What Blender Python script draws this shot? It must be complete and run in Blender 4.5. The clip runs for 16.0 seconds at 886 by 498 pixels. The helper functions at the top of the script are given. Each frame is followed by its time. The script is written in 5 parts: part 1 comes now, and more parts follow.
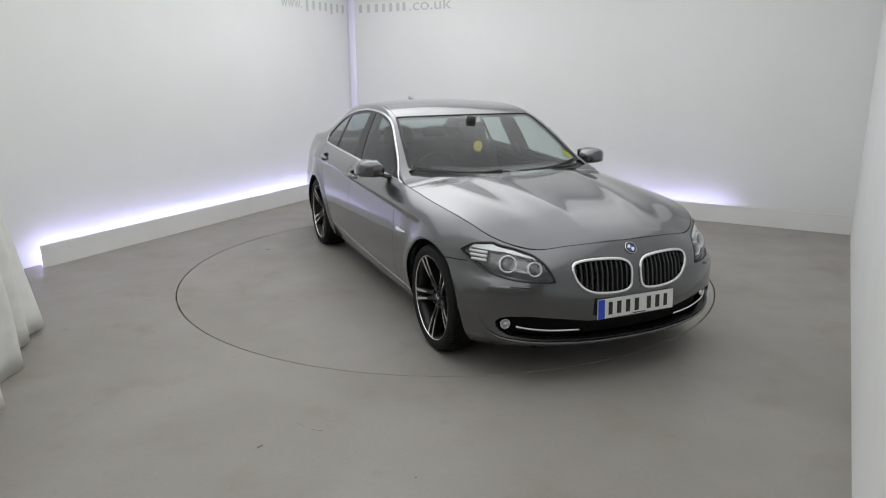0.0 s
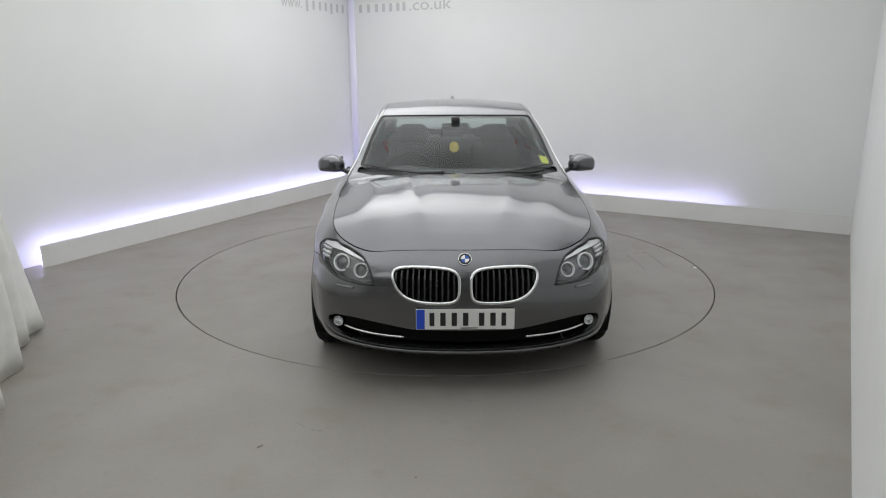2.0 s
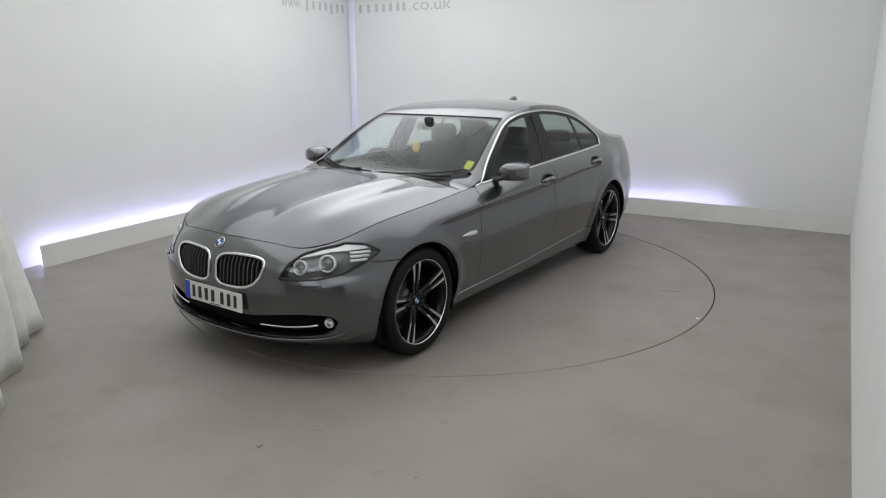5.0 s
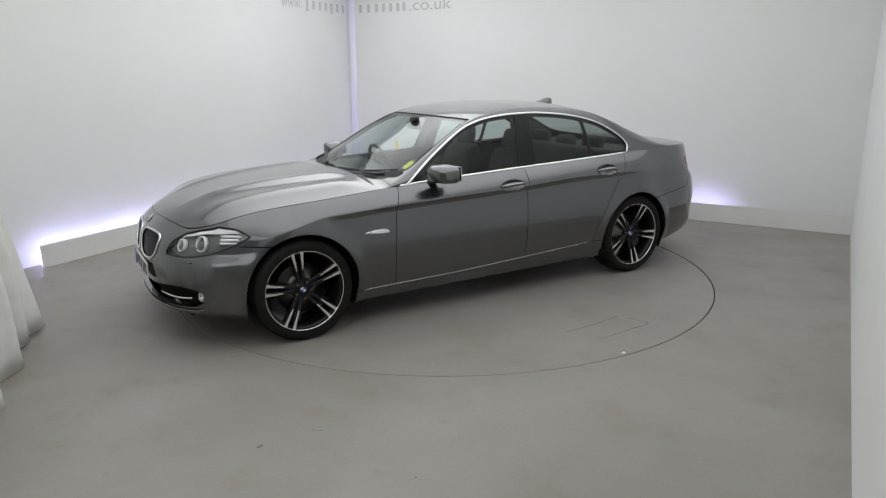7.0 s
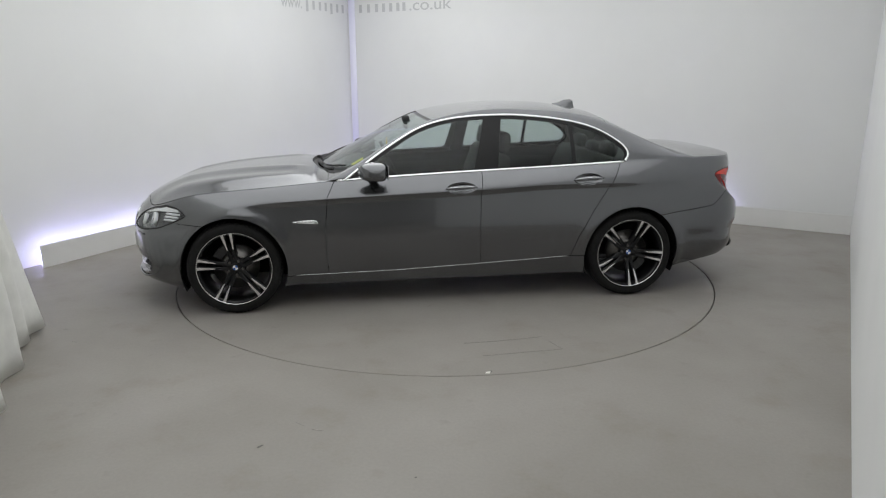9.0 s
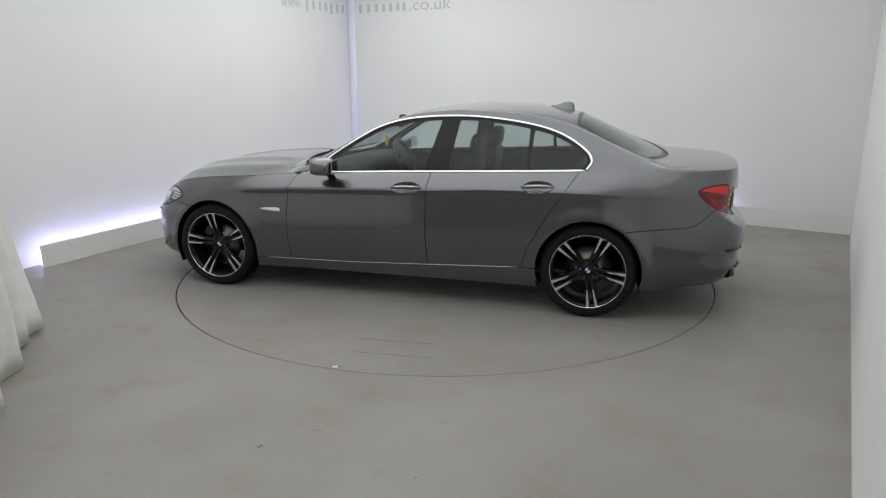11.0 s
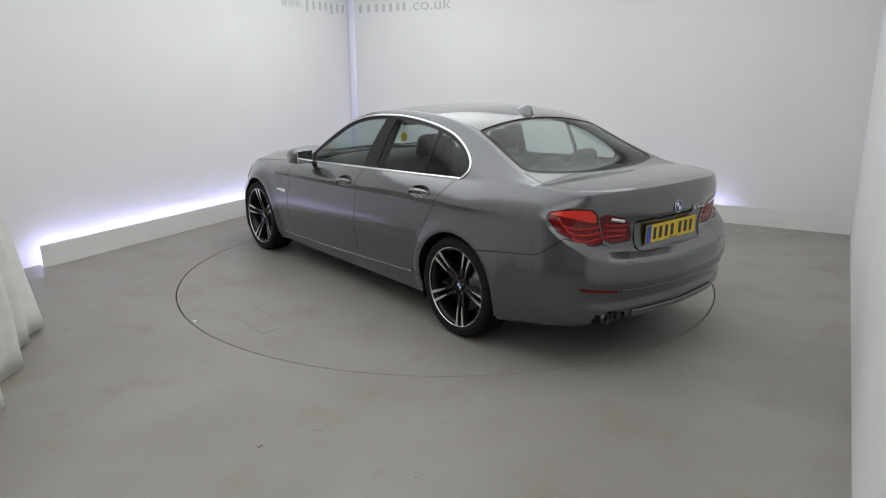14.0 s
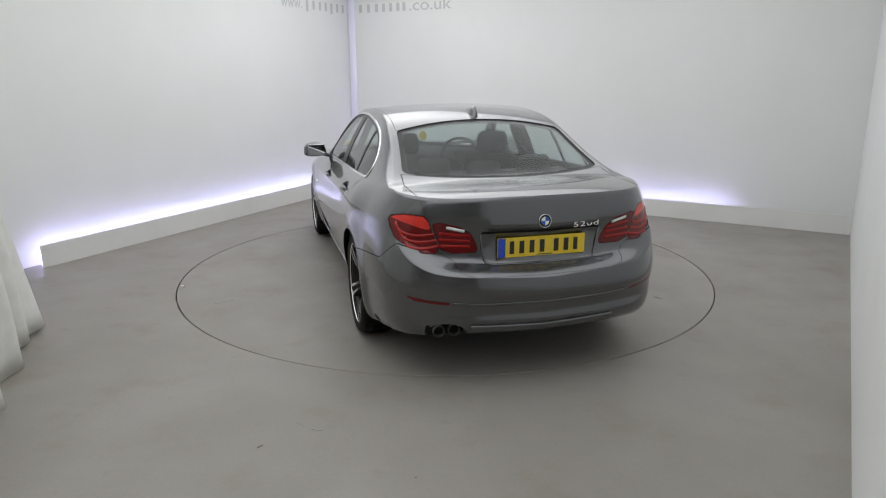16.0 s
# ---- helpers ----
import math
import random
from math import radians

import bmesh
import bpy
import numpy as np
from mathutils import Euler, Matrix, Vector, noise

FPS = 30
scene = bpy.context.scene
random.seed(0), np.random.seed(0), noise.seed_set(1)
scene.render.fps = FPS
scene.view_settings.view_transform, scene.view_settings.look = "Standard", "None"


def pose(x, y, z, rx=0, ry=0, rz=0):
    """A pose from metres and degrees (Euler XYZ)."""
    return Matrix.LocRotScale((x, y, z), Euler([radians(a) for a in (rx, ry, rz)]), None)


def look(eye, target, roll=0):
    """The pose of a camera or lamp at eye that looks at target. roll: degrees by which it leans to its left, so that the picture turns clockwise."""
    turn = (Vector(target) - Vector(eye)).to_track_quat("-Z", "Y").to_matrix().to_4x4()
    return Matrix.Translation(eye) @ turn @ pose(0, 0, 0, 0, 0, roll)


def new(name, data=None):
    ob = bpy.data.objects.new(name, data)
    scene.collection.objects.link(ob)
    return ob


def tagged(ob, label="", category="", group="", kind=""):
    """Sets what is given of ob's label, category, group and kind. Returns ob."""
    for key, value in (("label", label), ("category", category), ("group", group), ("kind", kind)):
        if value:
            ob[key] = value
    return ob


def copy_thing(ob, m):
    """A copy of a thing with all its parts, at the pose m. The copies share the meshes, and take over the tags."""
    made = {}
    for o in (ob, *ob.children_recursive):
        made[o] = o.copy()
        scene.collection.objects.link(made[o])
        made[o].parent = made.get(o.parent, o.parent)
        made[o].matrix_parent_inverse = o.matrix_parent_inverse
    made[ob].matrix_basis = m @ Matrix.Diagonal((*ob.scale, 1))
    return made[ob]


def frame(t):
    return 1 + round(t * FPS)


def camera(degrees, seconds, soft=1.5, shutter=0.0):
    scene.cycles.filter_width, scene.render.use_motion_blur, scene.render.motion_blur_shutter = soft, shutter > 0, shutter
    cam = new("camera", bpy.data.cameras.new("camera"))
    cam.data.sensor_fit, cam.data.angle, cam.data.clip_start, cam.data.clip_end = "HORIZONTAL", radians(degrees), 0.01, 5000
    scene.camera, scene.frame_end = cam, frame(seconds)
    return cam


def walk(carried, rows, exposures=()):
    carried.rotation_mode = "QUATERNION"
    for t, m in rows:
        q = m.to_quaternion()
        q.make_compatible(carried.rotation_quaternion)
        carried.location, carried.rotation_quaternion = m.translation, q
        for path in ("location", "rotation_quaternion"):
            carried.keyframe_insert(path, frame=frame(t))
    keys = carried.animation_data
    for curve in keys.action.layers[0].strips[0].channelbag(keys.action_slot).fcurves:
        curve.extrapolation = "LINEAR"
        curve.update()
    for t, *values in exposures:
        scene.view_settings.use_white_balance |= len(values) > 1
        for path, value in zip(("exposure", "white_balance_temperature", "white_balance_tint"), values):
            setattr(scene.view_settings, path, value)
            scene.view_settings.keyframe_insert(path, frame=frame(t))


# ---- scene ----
# camera: fixed on its stand at eye height
cam = camera(66.02, 16.0, soft=1.15)
EYE = Vector((0.0, -5.886, 1.711))
YAW, PITCH = radians(-0.174), radians(14.689)
AIM = EYE + Vector((math.sin(YAW) * math.cos(PITCH), math.cos(YAW) * math.cos(PITCH), -math.sin(PITCH)))
STAND = look(EYE, AIM, -0.183)
walk(cam, [(0.0, STAND), (16.0, STAND)])

# world: a closed studio, hardly any light from outside
world = bpy.data.worlds.new("studio_world")
scene.world = world
world.use_nodes = True
world.node_tree.nodes["Background"].inputs[0].default_value = (0.8, 0.85, 0.9, 1)
world.node_tree.nodes["Background"].inputs[1].default_value = 0.05
scene.view_settings.exposure = 0.0
CEILING_Z = 3.15
LAMP_RIM, LAMP_BASE, LAMP_PEAK, LAMP_SPREAD = 0.66, 1.32, 1.2, 1.8
LW, LD = 6.2, 7.6
LED_POWER = 19.0


# ---- materials ----
def shader(name):
    m = bpy.data.materials.new(name)
    m.use_nodes = True
    return m, m.node_tree, m.node_tree.nodes["Principled BSDF"]


def noise_tex(nt, scale, detail=4.0, rough=0.55, coord="Object"):
    tc = nt.nodes.new("ShaderNodeTexCoord")
    n = nt.nodes.new("ShaderNodeTexNoise")
    n.inputs["Scale"].default_value = scale
    n.inputs["Detail"].default_value = detail
    n.inputs["Roughness"].default_value = rough
    nt.links.new(tc.outputs[coord], n.inputs["Vector"])
    return n


def ramp(nt, src, stops):
    r = nt.nodes.new("ShaderNodeValToRGB")
    e = r.color_ramp.elements
    while len(e) < len(stops):
        e.new(0.5)
    for el, (p, c) in zip(e, stops):
        el.position, el.color = p, (*c, 1) if len(c) == 3 else c
    nt.links.new(src, r.inputs[0])
    return r


def bump(nt, bs, src, strength, dist):
    b = nt.nodes.new("ShaderNodeBump")
    b.inputs["Strength"].default_value = strength
    b.inputs["Distance"].default_value = dist
    nt.links.new(src, b.inputs["Height"])
    nt.links.new(b.outputs[0], bs.inputs["Normal"])


def simple(name, col, rough=0.5, metal=0.0, var=0.08, scale=30.0, bumps=0.0, coat=0.0, spec=0.5):
    m, nt, bs = shader(name)
    n = noise_tex(nt, scale)
    lo = tuple(c * (1 - var) for c in col)
    hi = tuple(min(1, c * (1 + var)) for c in col)
    r = ramp(nt, n.outputs["Fac"], [(0.3, lo), (0.7, hi)])
    nt.links.new(r.outputs[0], bs.inputs["Base Color"])
    bs.inputs["Roughness"].default_value = rough
    bs.inputs["Metallic"].default_value = metal
    bs.inputs["Specular IOR Level"].default_value = spec
    bs.inputs["Coat Weight"].default_value = coat
    bs.inputs["Coat Roughness"].default_value = 0.03
    if bumps:
        bump(nt, bs, n.outputs["Fac"], bumps, 0.002)
    return m


def paint_material():
    """Grey metallic base with fine flake sparkle under a clear coat."""
    m, nt, bs = shader("grey_metallic_paint")
    fl = noise_tex(nt, 5.0, 2.0)
    r = ramp(nt, fl.outputs["Fac"], [(0.3, (0.130, 0.133, 0.142)), (0.7, (0.138, 0.141, 0.150))])
    nt.links.new(r.outputs[0], bs.inputs["Base Color"])
    bs.inputs["Metallic"].default_value = 0.95
    bs.inputs["Roughness"].default_value = 0.27
    flake = noise_tex(nt, 420.0, 2.0)
    bump(nt, bs, flake.outputs["Fac"], 0.06, 0.0006)
    bs.inputs["Coat Weight"].default_value = 0.9
    bs.inputs["Coat Roughness"].default_value = 0.035
    return m


def pane_material(name, tint, low=0.035, rough=0.02):
    """Thin clear sheet: mostly see-through, glossier at a slant, alike from both sides."""
    m, nt, bs = shader(name)
    nt.nodes.remove(bs)
    out = nt.nodes["Material Output"]
    tr = nt.nodes.new("ShaderNodeBsdfTransparent")
    tr.inputs[0].default_value = (*tint, 1)
    gl = nt.nodes.new("ShaderNodeBsdfGlossy")
    gl.inputs["Roughness"].default_value = rough
    gl.inputs["Color"].default_value = (0.95, 0.97, 0.97, 1)
    lw = nt.nodes.new("ShaderNodeLayerWeight")
    pw_ = nt.nodes.new("ShaderNodeMath")
    pw_.operation = "POWER"
    pw_.inputs[1].default_value = 5.0
    nt.links.new(lw.outputs["Facing"], pw_.inputs[0])
    mr = nt.nodes.new("ShaderNodeMapRange")
    mr.inputs["To Min"].default_value, mr.inputs["To Max"].default_value = low, 1.0
    nt.links.new(pw_.outputs[0], mr.inputs["Value"])
    mx = nt.nodes.new("ShaderNodeMixShader")
    nt.links.new(mr.outputs[0], mx.inputs[0])
    nt.links.new(tr.outputs[0], mx.inputs[1])
    nt.links.new(gl.outputs[0], mx.inputs[2])
    nt.links.new(mx.outputs[0], out.inputs[0])
    return m


def glow_material(name, col, power):
    m, nt, bs = shader(name)
    bs.inputs["Base Color"].default_value = (0.9, 0.9, 0.9, 1)
    bs.inputs["Emission Color"].default_value = (*col, 1)
    bs.inputs["Emission Strength"].default_value = power
    return m


def panel_glow(name, col, centre):
    """A glowing sheet: brighter round a tuned hot spot, dimmer towards the rim."""
    m, nt, bs = shader(name)
    bs.inputs["Base Color"].default_value = (0.85, 0.85, 0.85, 1)
    bs.inputs["Emission Color"].default_value = (*col, 1)
    tc = nt.nodes.new("ShaderNodeTexCoord")

    def op(kind, a, b):
        k = nt.nodes.new("ShaderNodeMath")
        k.operation = kind
        for i, v in enumerate((a, b)):
            if isinstance(v, (int, float)):
                k.inputs[i].default_value = v
            else:
                nt.links.new(v, k.inputs[i])
        return k.outputs[0]
    sep = nt.nodes.new("ShaderNodeSeparateXYZ")
    nt.links.new(tc.outputs["Object"], sep.inputs[0])
    inner = None
    for axis, half in ((0, LW / 2), (1, LD / 2)):
        mr = nt.nodes.new("ShaderNodeMapRange")
        mr.interpolation_type = "SMOOTHSTEP"
        mr.inputs["From Min"].default_value, mr.inputs["From Max"].default_value = half - 1.6, half
        mr.inputs["To Min"].default_value, mr.inputs["To Max"].default_value = 1.0, 0.0
        nt.links.new(op("ABSOLUTE", sep.outputs[axis], 0.0), mr.inputs["Value"])
        inner = mr.outputs[0] if inner is None else op("MULTIPLY", inner, mr.outputs[0])
    dist = nt.nodes.new("ShaderNodeVectorMath")
    dist.operation = "DISTANCE"
    dist.inputs[1].default_value = centre
    nt.links.new(tc.outputs["Object"], dist.inputs[0])
    far = op("DIVIDE", dist.outputs["Value"], LAMP_SPREAD)
    hot = op("MULTIPLY", op("EXPONENT", op("MULTIPLY", op("MULTIPLY", far, far), -1.0), 0.0), LAMP_PEAK)
    level = op("ADD", op("ADD", op("MULTIPLY", inner, LAMP_BASE - LAMP_RIM), LAMP_RIM), hot)
    nt.links.new(level, bs.inputs["Emission Strength"])
    return m


def floor_material(name, seed):
    m, nt, bs = shader(name)
    tc = nt.nodes.new("ShaderNodeTexCoord")
    mp = nt.nodes.new("ShaderNodeMapping")
    mp.inputs["Location"].default_value = (seed, seed * 0.7, 0)
    nt.links.new(tc.outputs["Object"], mp.inputs[0])

    def nz(scale, detail, rough=0.55, stretch=None):
        n = nt.nodes.new("ShaderNodeTexNoise")
        n.inputs["Scale"].default_value, n.inputs["Detail"].default_value, n.inputs["Roughness"].default_value = scale, detail, rough
        src = mp
        if stretch:
            src = nt.nodes.new("ShaderNodeMapping")
            src.inputs["Scale"].default_value = stretch
            nt.links.new(mp.outputs[0], src.inputs[0])
        nt.links.new(src.outputs[0], n.inputs["Vector"])
        return n
    big, fine, streak, spot = nz(0.9, 3.0), nz(55.0, 4.0), nz(2.2, 5.0, 0.6), nz(7.0, 3.0, 0.5)
    base = ramp(nt, big.outputs["Fac"], [(0.3, (0.240, 0.223, 0.202)), (0.7, (0.292, 0.275, 0.255))])
    st = ramp(nt, streak.outputs["Fac"], [(0.56, (1, 1, 1)), (0.80, (0.88, 0.85, 0.80))])
    sp = ramp(nt, spot.outputs["Fac"], [(0.66, (1, 1, 1)), (0.80, (0.88, 0.87, 0.86))])
    fi = ramp(nt, fine.outputs["Fac"], [(0.3, (0.96, 0.96, 0.96)), (0.7, (1.03, 1.03, 1.03))])
    last = base.outputs[0]
    for o in (st, sp, fi):
        mx = nt.nodes.new("ShaderNodeMix")
        mx.data_type, mx.blend_type = "RGBA", "MULTIPLY"
        mx.inputs[0].default_value = 1.0
        nt.links.new(last, mx.inputs[6])
        nt.links.new(o.outputs[0], mx.inputs[7])
        last = mx.outputs[2]
    nt.links.new(last, bs.inputs["Base Color"])
    rr = ramp(nt, streak.outputs["Fac"], [(0.3, (0.42, 0.42, 0.42)), (0.7, (0.58, 0.58, 0.58))])
    nt.links.new(rr.outputs[0], bs.inputs["Roughness"])
    bs.inputs["Specular IOR Level"].default_value = 0.35
    bump(nt, bs, fine.outputs["Fac"], 0.12, 0.002)
    return m


PAINT = paint_material()
CHROME = simple("chrome_trim", (0.80, 0.81, 0.82), 0.14, 1.0, 0.03)
SATIN = simple("satin_alloy", (0.62, 0.63, 0.64), 0.25, 1.0, 0.05, 60)
BLACK = simple("black_plastic", (0.018, 0.018, 0.019), 0.45, 0, 0.2, 80, 0.1)
GLOSSBLACK = simple("gloss_black_trim", (0.010, 0.010, 0.011), 0.28, 0, 0.1, 40, 0, 0, 0.25)
RUBBER = simple("tyre_rubber", (0.010, 0.010, 0.010), 0.7, 0, 0.25, 60, 0.3, 0, 0.2)
WHEELBLACK = simple("black_wheel_lacquer", (0.006, 0.006, 0.007), 0.3, 0.0, 0.15, 30, 0, 0.1, 0.3)
MACHINED = simple("machined_alloy", (0.78, 0.78, 0.79), 0.22, 1.0, 0.06, 120)
DISC = simple("brake_disc_steel", (0.14, 0.135, 0.13), 0.35, 1.0, 0.15, 40)
DARKTRIM = simple("dark_cabin_trim", (0.022, 0.022, 0.024), 0.65, 0, 0.15, 12)
LEATHER = simple("black_leather", (0.020, 0.020, 0.020), 0.5, 0, 0.15, 12)
HEADLINING = simple("grey_headlining", (0.13, 0.127, 0.12), 0.9, 0, 0.1, 12)
UNDER = simple("underbody_black", (0.007, 0.007, 0.007), 0.85, 0, 0.2, 30, 0, 0, 0.15)
GLASS = pane_material("tinted_car_glass", (0.70, 0.77, 0.75))
PRIVACY = pane_material("tinted_rear_glass", (0.64, 0.71, 0.69))
LENS = pane_material("clear_lamp_lens", (0.93, 0.94, 0.95), 0.05)
REFLECTOR = simple("lamp_reflector", (0.75, 0.76, 0.78), 0.18, 1.0, 0.1, 60)
LAMPGREY = simple("lamp_bezel_grey", (0.17, 0.172, 0.178), 0.28, 0.5, 0.15, 60)
LAMPWHITE = simple("lamp_ring_white", (0.88, 0.89, 0.90), 0.3, 0.1, 0.05)
REDLENS = simple("red_lamp_lens", (0.30, 0.005, 0.005), 0.12, 0.0, 0.15, 30, 0, 0.0)
REDBRIGHT = simple("bright_red_lamp_lens", (0.70, 0.035, 0.025), 0.12, 0.0, 0.12, 30, 0, 0.0)
REDDARK = simple("dark_red_lamp_lens", (0.13, 0.003, 0.004), 0.10, 0.0, 0.15, 30, 0, 0.0)
PLATEWHITE = simple("white_plate", (0.72, 0.72, 0.70), 0.35, 0, 0.03)
PLATEYELLOW = simple("yellow_plate", (0.78, 0.56, 0.03), 0.35, 0, 0.04)
PLATEBLUE = simple("blue_plate_band", (0.02, 0.07, 0.52), 0.35, 0, 0.05)
PLATEBLACK = simple("plate_black", (0.015, 0.015, 0.015), 0.4, 0, 0.1)
BLUE = simple("emblem_blue", (0.03, 0.12, 0.45), 0.2, 0, 0.05)
WHITE = simple("emblem_white", (0.8, 0.8, 0.8), 0.25, 0, 0.03)
YELLOW = simple("yellow_card", (0.62, 0.60, 0.04), 0.5, 0, 0.1, 80)
GOLD = simple("golden_yellow_card", (0.72, 0.50, 0.06), 0.5, 0, 0.15, 120)
WALLWHITE = simple("white_wall_paint", (0.78, 0.785, 0.78), 0.75, 0, 0.018, 1.2, 0.02, 0, 0.3)
BOARDWHITE = simple("white_board_paint", (0.74, 0.735, 0.72), 0.55, 0, 0.03, 3.0, 0.02)
REARGREY = simple("unseen_wall_grey", (0.62, 0.62, 0.61), 0.8, 0, 0.04, 1.5, 0.02, 0, 0.3)
CEILWHITE = simple("white_ceiling_paint", (0.82, 0.82, 0.81), 0.85, 0, 0.03, 3.0)
CLOTH = simple("white_curtain_cloth", (0.70, 0.70, 0.67), 0.9, 0, 0.06, 9.0, 0.15)
LETTER = simple("grey_wall_letter", (0.54, 0.545, 0.55), 0.6, 0, 0.05)
DIRT = simple("dark_floor_mark", (0.14, 0.133, 0.125), 0.7, 0, 0.3, 40)
SPECK = simple("pale_litter", (0.75, 0.74, 0.70), 0.7, 0, 0.1, 40)
FLOOR = floor_material("grey_floor_paint", 3.1)
DISCFLOOR = floor_material("grey_turntable_paint", 11.7)
LAMPGLOW = panel_glow("ceiling_panel_light", (0.965, 0.985, 0.98), (-2.25, 2.1, 0.0))
REARFILL = glow_material("rear_fill_light", (0.965, 0.985, 0.98), 1.5)
LEDGLOW = glow_material("cool_led_strip", (0.55, 0.53, 1.0), LED_POWER)


CLEAR = (GLASS, PRIVACY, LENS)


# ---- mesh helpers ----
def link(name, me, mats, parent=None, label="", smooth=False, normals=None):
    for m in (mats if isinstance(mats, (list, tuple)) else [mats]):
        me.materials.append(m)
    if smooth:
        me.polygons.foreach_set("use_smooth", [True] * len(me.polygons))
    if normals is not None:
        me.normals_split_custom_set_from_vertices(normals)
    ob = new(name, me)
    if mats in CLEAR:
        ob.visible_shadow = False
    if parent:
        ob.parent = parent
    if label:
        tagged(ob, label)
    return ob


def part(name, bm, mats, parent=None, label="", smooth=False):
    me = bpy.data.meshes.new(name)
    bmesh.ops.recalc_face_normals(bm, faces=bm.faces)
    bm.to_mesh(me)
    bm.free()
    return link(name, me, mats, parent, label, smooth)


def raw(name, verts, faces, mats, parent=None, label="", smooth=False, normals=None):
    me = bpy.data.meshes.new(name)
    me.from_pydata([tuple(v) for v in verts], [], [tuple(f) for f in faces])
    return link(name, me, mats, parent, label, smooth, normals)


def box(bm, cx, cy, cz, sx, sy, sz, bev=0.0, m=None, taper=1.0, seg=2):
    r = bmesh.ops.create_cube(bm, size=1.0)
    vs = r["verts"]
    for v in vs:
        k = taper if v.co.z > 0 else 1.0
        v.co = Vector((v.co.x * sx * k, v.co.y * sy * k, v.co.z * sz))
    if bev:
        es = list({e for v in vs for e in v.link_edges})
        b = bmesh.ops.bevel(bm, geom=es, offset=bev, segments=seg, affect="EDGES", profile=0.5)
        vs = list({v for f in b["faces"] for v in f.verts} | {v for v in vs if v.is_valid})
    mm = Matrix.Translation((cx, cy, cz)) @ (m if m else Matrix())
    for v in vs:
        v.co = mm @ v.co
    return vs


def tube_data(path, r, closed=False, n=8, flat=1.0, ups=None):
    """A rounded bar along a path; flat squeezes it along the given ups."""
    P = np.asarray(path, float)
    k = len(P)
    if closed:
        T = np.roll(P, -1, 0) - np.roll(P, 1, 0)
    else:
        T = np.gradient(P, axis=0)
    T /= np.linalg.norm(T, axis=1)[:, None] + 1e-12
    U = np.tile(np.array([0, 0, 1.0]), (k, 1)) if ups is None else np.asarray(ups, float)
    B = np.cross(T, U)
    B /= np.linalg.norm(B, axis=1)[:, None] + 1e-12
    U = np.cross(B, T)
    a = np.arange(n) * 2 * np.pi / n
    rr = np.broadcast_to(np.asarray(r, float), (k,))[:, None, None]
    V = P[:, None, :] + rr * (B[:, None, :] * np.cos(a)[None, :, None] + flat * U[:, None, :] * np.sin(a)[None, :, None])
    F = []
    for i in range(k if closed else k - 1):
        j = (i + 1) % k
        for c in range(n):
            d = (c + 1) % n
            F.append((i * n + c, i * n + d, j * n + d, j * n + c))
    if not closed:
        F.append(tuple(range(n))[::-1])
        F.append(tuple((k - 1) * n + c for c in range(n)))
    return V.reshape(-1, 3), F


def tube(name, path, r, mats, parent=None, closed=False, n=8, flat=1.0, ups=None, label=""):
    V, F = tube_data(path, r, closed, n, flat, ups)
    return raw(name, V, F, mats, parent, label, True)


def revolve(name, prof, mats, parent=None, label="", n=48, axis="y", closed=True, smooth=True):
    """Turns a profile of (radius, offset) about the y axis."""
    V, F = [], []
    k = len(prof)
    for i in range(n):
        a = 2 * math.pi * i / n
        for r, o in prof:
            if axis == "y":
                V.append((r * math.cos(a), o, r * math.sin(a)))
            else:
                V.append((o, r * math.cos(a), r * math.sin(a)))
    for i in range(n):
        j = (i + 1) % n
        for c in range(k if closed else k - 1):
            d = (c + 1) % k
            F.append((i * k + c, i * k + d, j * k + d, j * k + c))
    return raw(name, V, F, mats, parent, label, smooth)


# ---- the room ----
CORNER = Vector((-1.355, 4.375, 0))
DL = Vector((-0.4570, -0.8894, 0))
DR = Vector((0.8712, -0.4909, 0))
OUTL = Vector((-0.8894, 0.4570, 0))
OUTR = Vector((0.4909, 0.8712, 0))
BACK = 0.15
RIGHT_END = Vector((4.322, 1.193, 0)) + OUTR * BACK
DS = Vector((-0.4973, -0.8676, 0)).normalized()


def wall_between(name, a, b, outward, label, z0=0.0, z1=CEILING_Z, thick=0.12, mat=WALLWHITE):
    bm = bmesh.new()
    q = [a, b, b + outward * thick, a + outward * thick]
    lo = [bm.verts.new((p.x, p.y, z0)) for p in q]
    hi = [bm.verts.new((p.x, p.y, z1)) for p in q]
    bm.faces.new(lo)
    bm.faces.new(hi)
    for i in range(4):
        j = (i + 1) % 4
        bm.faces.new((lo[i], lo[j], hi[j], hi[i]))
    return tagged(part(name, bm, mat), label, "wall", kind="structure")


CORNER_L = CORNER + OUTL * BACK + OUTR * BACK
NEAR_END = RIGHT_END + DS * 7.0
LEFT_END = CORNER_L + DL * 9.2
wall_between("wall_left", CORNER_L, LEFT_END, OUTL, "smooth white painted studio wall with a glowing skirting", thick=0.02)
wall_between("wall_back", CORNER_L, RIGHT_END, OUTR, "smooth white painted studio wall meeting the lit corner", thick=0.02)
wall_between("wall_right", RIGHT_END + OUTR * 0.12, NEAR_END, Vector((0.8676, -0.4973, 0)), "plain white side wall of the photo bay")
# unseen rear walls added; their grey sets the bounce on car and floor
wall_between("wall_rear_right", NEAR_END, Vector((3.2, -9.2, 0)), Vector((0.9, 0.4, 0)), "unseen plain pale grey wall added behind the bay", mat=REARGREY)
wall_between("wall_rear", Vector((3.3, -9.2, 0)), Vector((-6.4, -9.2, 0)), Vector((0, -1, 0)), "unseen plain pale grey rear wall added to close the room", mat=REARGREY)
